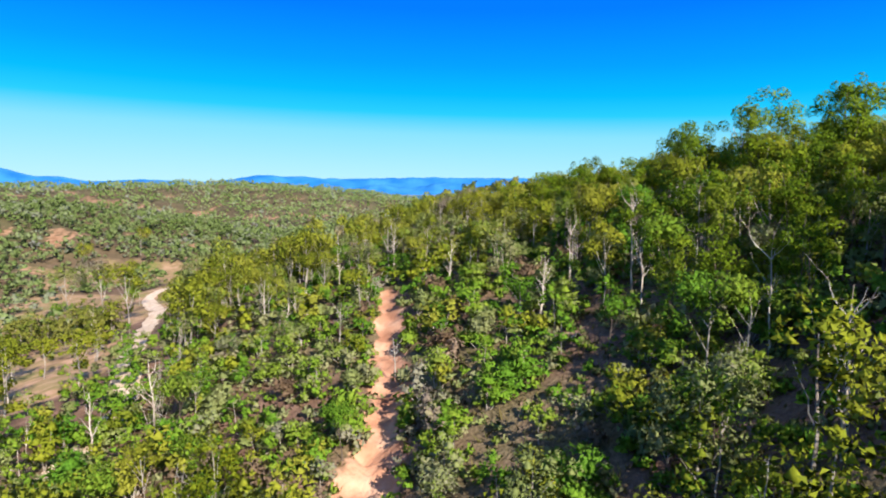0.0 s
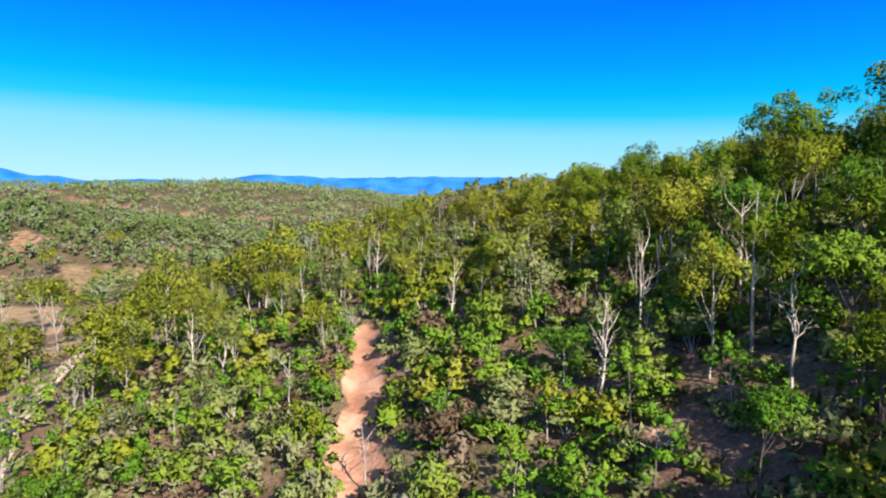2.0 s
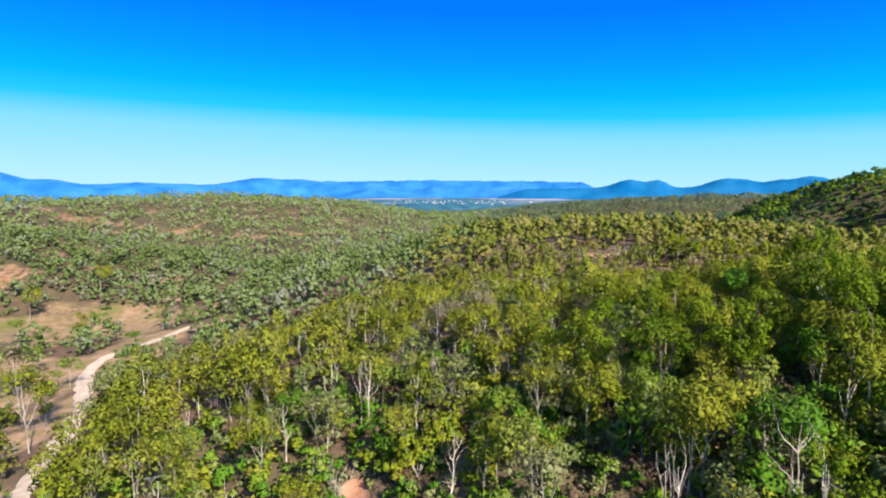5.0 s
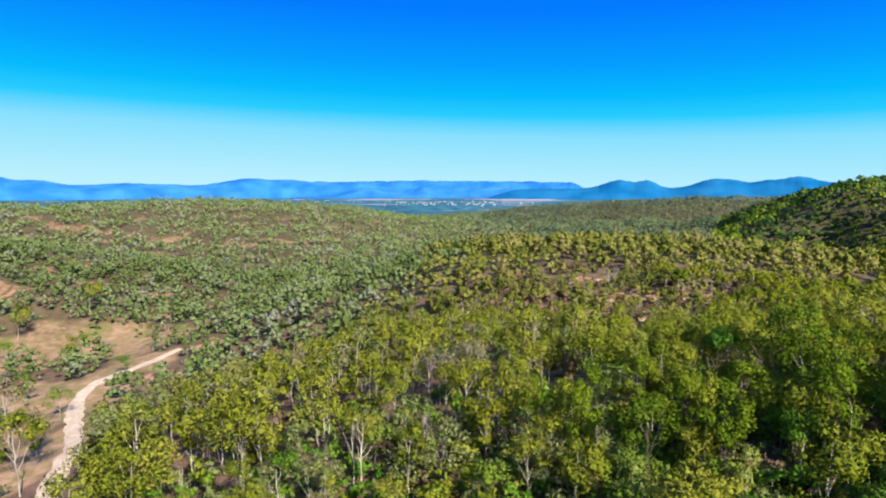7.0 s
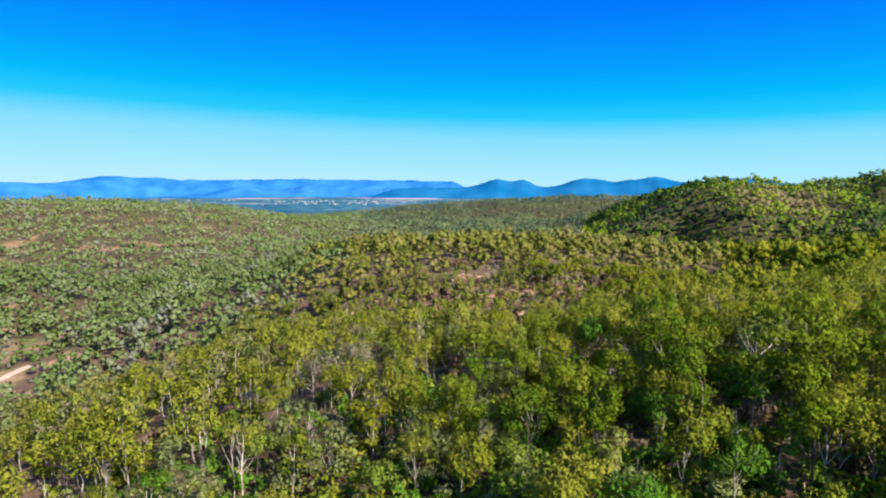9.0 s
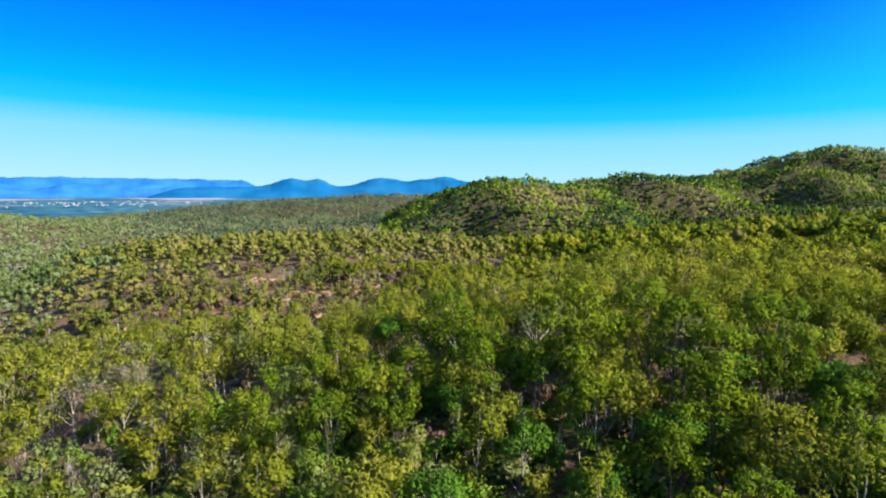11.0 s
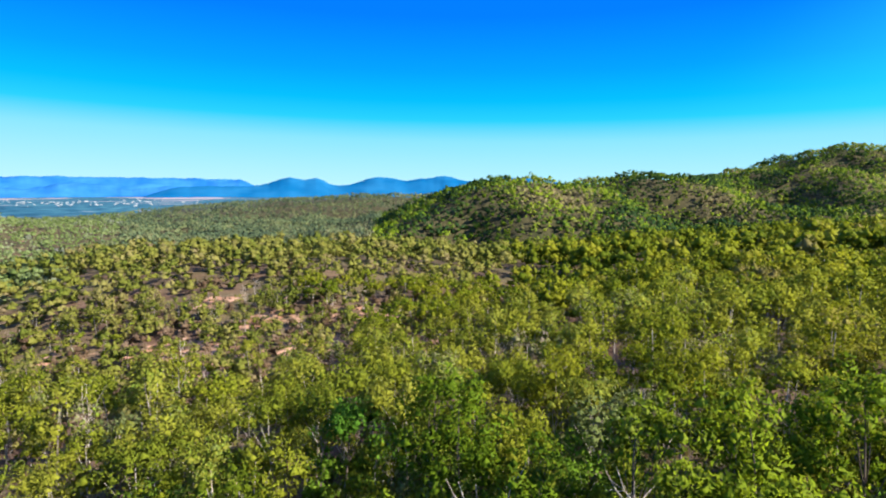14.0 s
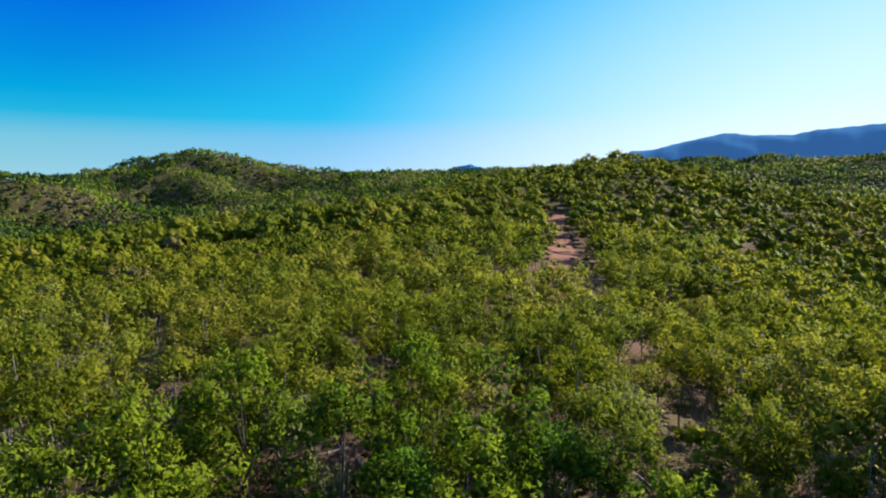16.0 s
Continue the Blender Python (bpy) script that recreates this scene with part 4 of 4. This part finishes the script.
# saplings and low bushes fill the floor of the slope below the first flight
px, py = tree_place(21, -52, 52, 30, 118, 2.5, lambda x, y, u: (u > 0.36) & in_view(x, y) & (to_line(x, y, GULLY)[0] > 1.7) & (path_dist(x, y) > 4))
floor_bushes = [(bush(s, h, w, 5, 20, 0.20, 0.12)[0], None, []) for s, h, w in ((104, 1.9, 1.2), (105, 1.3, 1.1), (106, 2.6, 1.2))]
fresh = np.random.default_rng(45).uniform(0, 1, len(px)) + 0.4 * ripple(px, py, 15, 2) > 0.38
woodland("undergrowth", floor_bushes, px[fresh], py[fresh], 0.75, 1.7, leaf_fresh, bark_grey, 9, "thick green undergrowth on the slope", "shrubs")
woodland("undergrowth", floor_bushes, px[~fresh], py[~fresh], 0.75, 1.6, leaf_grey, bark_grey, 46, "grey-green undergrowth on the slope", "shrubs")
# knee-high heath over the red slope
heath = [(bush(s, h, w, 3, 8, 0.24, 0.15, 0.2)[0], None, []) for s, h, w in ((111, 0.9, 0.8), (112, 1.3, 0.9), (113, 0.7, 0.9))]
hx, hy = tree_place(37, -40, 62, 24, 112, 1.7, lambda x, y, u: (u > 0.22 + 0.3 * np.clip(ripple(x, y, 13, 11), 0, 1)) & (to_line(x, y, GULLY)[0] > 1.4))
half = np.random.default_rng(39).uniform(0, 1, len(hx)) + 0.5 * ripple(hx, hy, 11, 5) > 0.5
woodland("heath", heath, hx[half], hy[half], 0.7, 1.6, leaf_fresh, bark_grey, 38, "low green heath on the red slope", "heath")
woodland("heath", heath, hx[~half], hy[~half], 0.7, 1.5, leaf_grey, bark_grey, 40, "low grey-green heath on the red slope", "heath")
mid_shapes = [template(s, h, w, 6, 22, 12, 0.29, 0.17, 3, 0.8, low=0.16, heart=0.62) for s, h, w in ((31, 8.2, 3.4), (32, 7.2, 3.1), (33, 9.0, 3.6), (34, 6.6, 3.2))]
mid_shapes = [(c, s, a[:1]) for c, s, a in mid_shapes]
broad_shapes = [(c, s, a[:1]) for c, s, a in (template(s, h, w, 6, 24, 14, 0.31, 0.18, 3, 1.0, low=0.40, heart=0.62) for s, h, w in ((45, 8.6, 4.6), (46, 7.8, 4.3), (47, 9.2, 4.8)))]
for east, mat, seed, words in ((False, leaf_olive, 3, "dense olive-green gum woodland on the slopes"), (True, leaf_deep, 43, "dense deep green gum woodland along the ridge")):
    ids = mid_ids[(allx[mid_ids] > 62 + 9 * ripple(allx[mid_ids], ally[mid_ids], 40, 3)) == east]
    ids = ids[np.arange(len(ids)) % 4 > 0] if east else ids
    woodland("woodland", broad_shapes if east else mid_shapes, allx[ids], ally[ids], 0.8 if east else 0.58, 1.22 if east else 1.05, mat, bark_grey, seed, words)
qx, qy = tree_place(25, -56, 58, 34, 120, 5.4, lambda x, y, u: (u > 0.3) & in_view(x, y) & (to_line(x, y, GULLY)[0] > 2.6))
woodland("saplings", mid_shapes, qx, qy, 0.38, 0.62, leaf_fresh, bark_grey, 10, "young slender gums among the undergrowth", "young trees")


def belt(seed, near, far, gap, side):
    """Places of trees between two distances; side +1: the ridge country ahead and to the east, -1: the paler western
    slopes. Thinned where ridges hide the trees from the camera.
    """
    west = lambda x, y: np.where(x < 0.10 * (y - 60) - 18 + 16 * ripple(x, y, 70, 2) + 9 * ripple(x, y, 13, 4), -1, 1)
    x, y = tree_place(seed, -far * 0.85, far + 30, -far * 0.7, far + 70, gap, lambda x, y, u: (u > openness(x, y)) & in_view(x, y) & (path_dist(x, y) >= near) & (path_dist(x, y) < far) & (west(x, y) == side))
    dip = below_camera_sight(x, y)
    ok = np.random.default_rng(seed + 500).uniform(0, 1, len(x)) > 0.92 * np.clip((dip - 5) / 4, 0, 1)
    return x[ok], y[ok]


def below_camera_sight(x, y):
    """How many metres the tree tops at these places lie below the ridges in front of them, seen from two camera
    positions.
    """
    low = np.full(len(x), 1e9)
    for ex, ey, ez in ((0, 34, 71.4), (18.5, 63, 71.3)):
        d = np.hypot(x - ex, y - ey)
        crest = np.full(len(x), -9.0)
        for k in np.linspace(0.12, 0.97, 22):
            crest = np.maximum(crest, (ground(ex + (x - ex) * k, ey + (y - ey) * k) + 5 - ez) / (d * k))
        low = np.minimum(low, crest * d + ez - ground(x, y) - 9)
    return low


def round_tree(seed, height, spread, clumps, leaves, long, wide):
    """A far tree: a rounded crown of a few clumps down to the canopy below."""
    r = np.random.default_rng(seed)
    _, balls = crown_balls(r, height, spread, min(4, clumps), clumps, 0.06)
    crown = foliage(r, [(p, rad * (1.2 if clumps > 5 else 1.7)) for p, rad in balls], leaves, long, wide, 0.92)
    return crown, None, []


far_shapes = [round_tree(s, h, w, 6, 6, 0.54, 0.38) for s, h, w in ((41, 7.8, 3.4), (42, 6.8, 3.1), (43, 8.6, 3.5), (44, 6.0, 3.0))]
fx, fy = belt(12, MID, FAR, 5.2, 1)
ahead = fx < 0.9 * (fy - 60) + 30 * ripple(fx, fy, 60, 8)
woodland("woodland", far_shapes, fx[ahead], fy[ahead], 0.75, 1.3, leaf_olive, bark_grey, 44, "dull olive gum woodland beyond the hollow")
broad_far = [round_tree(s, h, w, 8, 6, 0.54, 0.38) for s, h, w in ((48, 7.8, 4.7), (49, 7.0, 4.4), (50, 8.4, 4.9))]
thin = np.flatnonzero(~ahead)[np.arange((~ahead).sum()) % 5 > 1]
woodland("woodland", broad_far, fx[thin], fy[thin], 0.8, 1.3, leaf_deep, bark_grey, 4, "deep green gum woodland on the ridge beyond")
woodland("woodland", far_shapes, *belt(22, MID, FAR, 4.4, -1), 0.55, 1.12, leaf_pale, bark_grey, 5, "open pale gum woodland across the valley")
hill_shapes = [round_tree(s, h, w, 3, 2, 1.3, 0.95) for s, h, w in ((51, 7.8, 4.2), (52, 7.0, 3.9), (53, 8.8, 4.4))]
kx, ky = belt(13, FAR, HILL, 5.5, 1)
vale = kx < 0.50 * (ky - 60)
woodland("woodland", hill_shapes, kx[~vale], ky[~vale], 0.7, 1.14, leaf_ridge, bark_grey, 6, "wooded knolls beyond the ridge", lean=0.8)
woodland("woodland", hill_shapes, kx[vale], ky[vale], 0.66, 1.1, leaf_hazed, bark_grey, 26, "woodland along the valley, tinted grey-green for haze", lean=1.1)
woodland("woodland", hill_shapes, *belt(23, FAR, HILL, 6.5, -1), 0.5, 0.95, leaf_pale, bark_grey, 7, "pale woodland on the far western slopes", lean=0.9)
last_shapes = [round_tree(s, h, w, 2, 3, 1.6, 1.2) for s, h, w in ((55, 8, 4.2), (56, 7.4, 4.0))]
for side, mat, seed in ((1, leaf_hazed, 14), (-1, leaf_pale, 24)):
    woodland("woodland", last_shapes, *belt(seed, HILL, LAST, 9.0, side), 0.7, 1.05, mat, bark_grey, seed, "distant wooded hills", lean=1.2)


# leafless thickets: grey twigs between the green crowns
def thicket(seed, height, spread):
    r = np.random.default_rng(seed)
    bits = []
    for _ in range(6):
        a, d = r.uniform(0, 6.28), spread * r.uniform(0.2, 1.0)
        end = np.array((math.cos(a) * d, math.sin(a) * d, height * r.uniform(0.6, 1.0)))
        stem = bent(r, (r.normal(0, 0.15), r.normal(0, 0.15), -0.2), end, 5, 0.10)
        bits.append(tube(stem, np.linspace(0.045, 0.012, 5), 3))
        for _ in range(4):
            s = stem[r.integers(2, 5)]
            bits.append(tube(bent(r, s, s + r.normal(0, 0.5, 3) + (0, 0, 0.5), 3, 0.06), np.linspace(0.02, 0.008, 3), 3))
    v, f = join(bits)
    f = np.concatenate([f[:, [0, 1, 2]], f[:, [0, 2, 3]]])
    return (v, f, np.zeros((0, 3))), None, None


tx, ty = tree_place(33, -75, 130, 40, 215, 7.6, lambda x, y, u: in_view(x, y) & (path_dist(x, y) > 7) & (u > 0.45 - 0.35 * spot(x, y, LOW_GROWTH)) & (ripple(x, y, 37, 12) > -0.1 - 0.6 * spot(x, y, LOW_GROWTH)) & (openness(x, y) < 0.95))
woodland("thickets", [thicket(1, 4.5, 1.6), thicket(2, 6.0, 1.9), thicket(3, 3.2, 1.7)], tx, ty, 0.7, 1.2, bark_grey, bark_grey, 34, "grey leafless thickets between the gums", "thicket")


def tuft(seed):
    """A tuft of dry grass blades, as arrays."""
    r = np.random.default_rng(seed)
    n = 7
    foot = r.normal(0, 0.18, (n, 3)) * (1, 1, 0)
    tip = foot + r.normal(0, 0.22, (n, 3)) * (1, 1, 0) + np.stack([np.zeros(n), np.zeros(n), r.uniform(0.3, 0.7, n)], 1)
    side = r.normal(0, 0.05, (n, 3)) * (1, 1, 0)
    v = np.stack([foot - side, foot + side, tip], 1).reshape(-1, 3)
    return (v, np.arange(3 * n).reshape(n, 3), np.tile((0.0, 0.0, 1.0), (3 * n, 1))), None, None


gx, gy = tree_place(31, -70, 95, 20, 130, 1.15, lambda x, y, u: (u > 0.25 + 0.5 * np.clip(ripple(x, y, 17, 8), 0, 1)) & in_view(x, y) & (path_dist(x, y) < 58) & (to_line(x, y, GULLY)[0] > 2.2))
woodland("grass", [tuft(1), tuft(2), tuft(3)], gx, gy, 0.6, 1.4, dry_grass, bark_grey, 32, "dry straw-coloured grass tufts on bush soil", "grass")


# ---- scattered farm houses on the plain ----
def farm_house(length, width):
    """A low house with white walls and a pale gabled iron roof."""
    top = new("farm_house")
    bm = bmesh.new()
    bmesh.ops.create_cube(bm, size=1, matrix=Matrix.Translation((0, 0, 2)) @ Matrix.Diagonal((length, width, 5, 1)))
    me = bpy.data.meshes.new("wall")
    bm.to_mesh(me)
    me.materials.append(house_white)
    part("wall", me, top)
    bm.free()
    l, w = length / 2 + 0.6, width / 2 + 0.6
    v = [(-l, -w, 4.4), (l, -w, 4.4), (l, 0, 7), (-l, 0, 7), (-l, w, 4.4), (l, w, 4.4), (-l, -w, 4.2), (l, -w, 4.2), (l, w, 4.2), (-l, w, 4.2)]
    f = [(0, 1, 2, 3), (3, 2, 5, 4), (6, 7, 1, 0), (4, 5, 8, 9), (6, 9, 8, 7), (0, 3, 4, 0), (1, 5, 2, 1)]
    me = bpy.data.meshes.new("roof")
    me.from_pydata(v, [], [tuple(dict.fromkeys(q)) for q in f])
    me.materials.append(house_roof)
    part("roof", me, top)
    return top


r_h = np.random.default_rng(41)
houses = [(farm_house(18, 11), "white house with pale iron roof on the plain"), (farm_house(30, 14), "long pale shed among trees on the plain")]
spots = []
for k in range(84):
    b, d = (radians(r_h.uniform(-6, 6)), r_h.uniform(2300, 2900)) if k < 58 else (radians(r_h.uniform(-12, 14)), r_h.uniform(2500, 3600))
    x, y = d * math.sin(b), d * math.cos(b)
    spots.append((int(r_h.integers(0, 2)), stand(x, y, r_h.uniform(0.2, 0.45), r_h.uniform(0, 3.14))))
place_many(houses, spots, "houses of the distant township", "house")
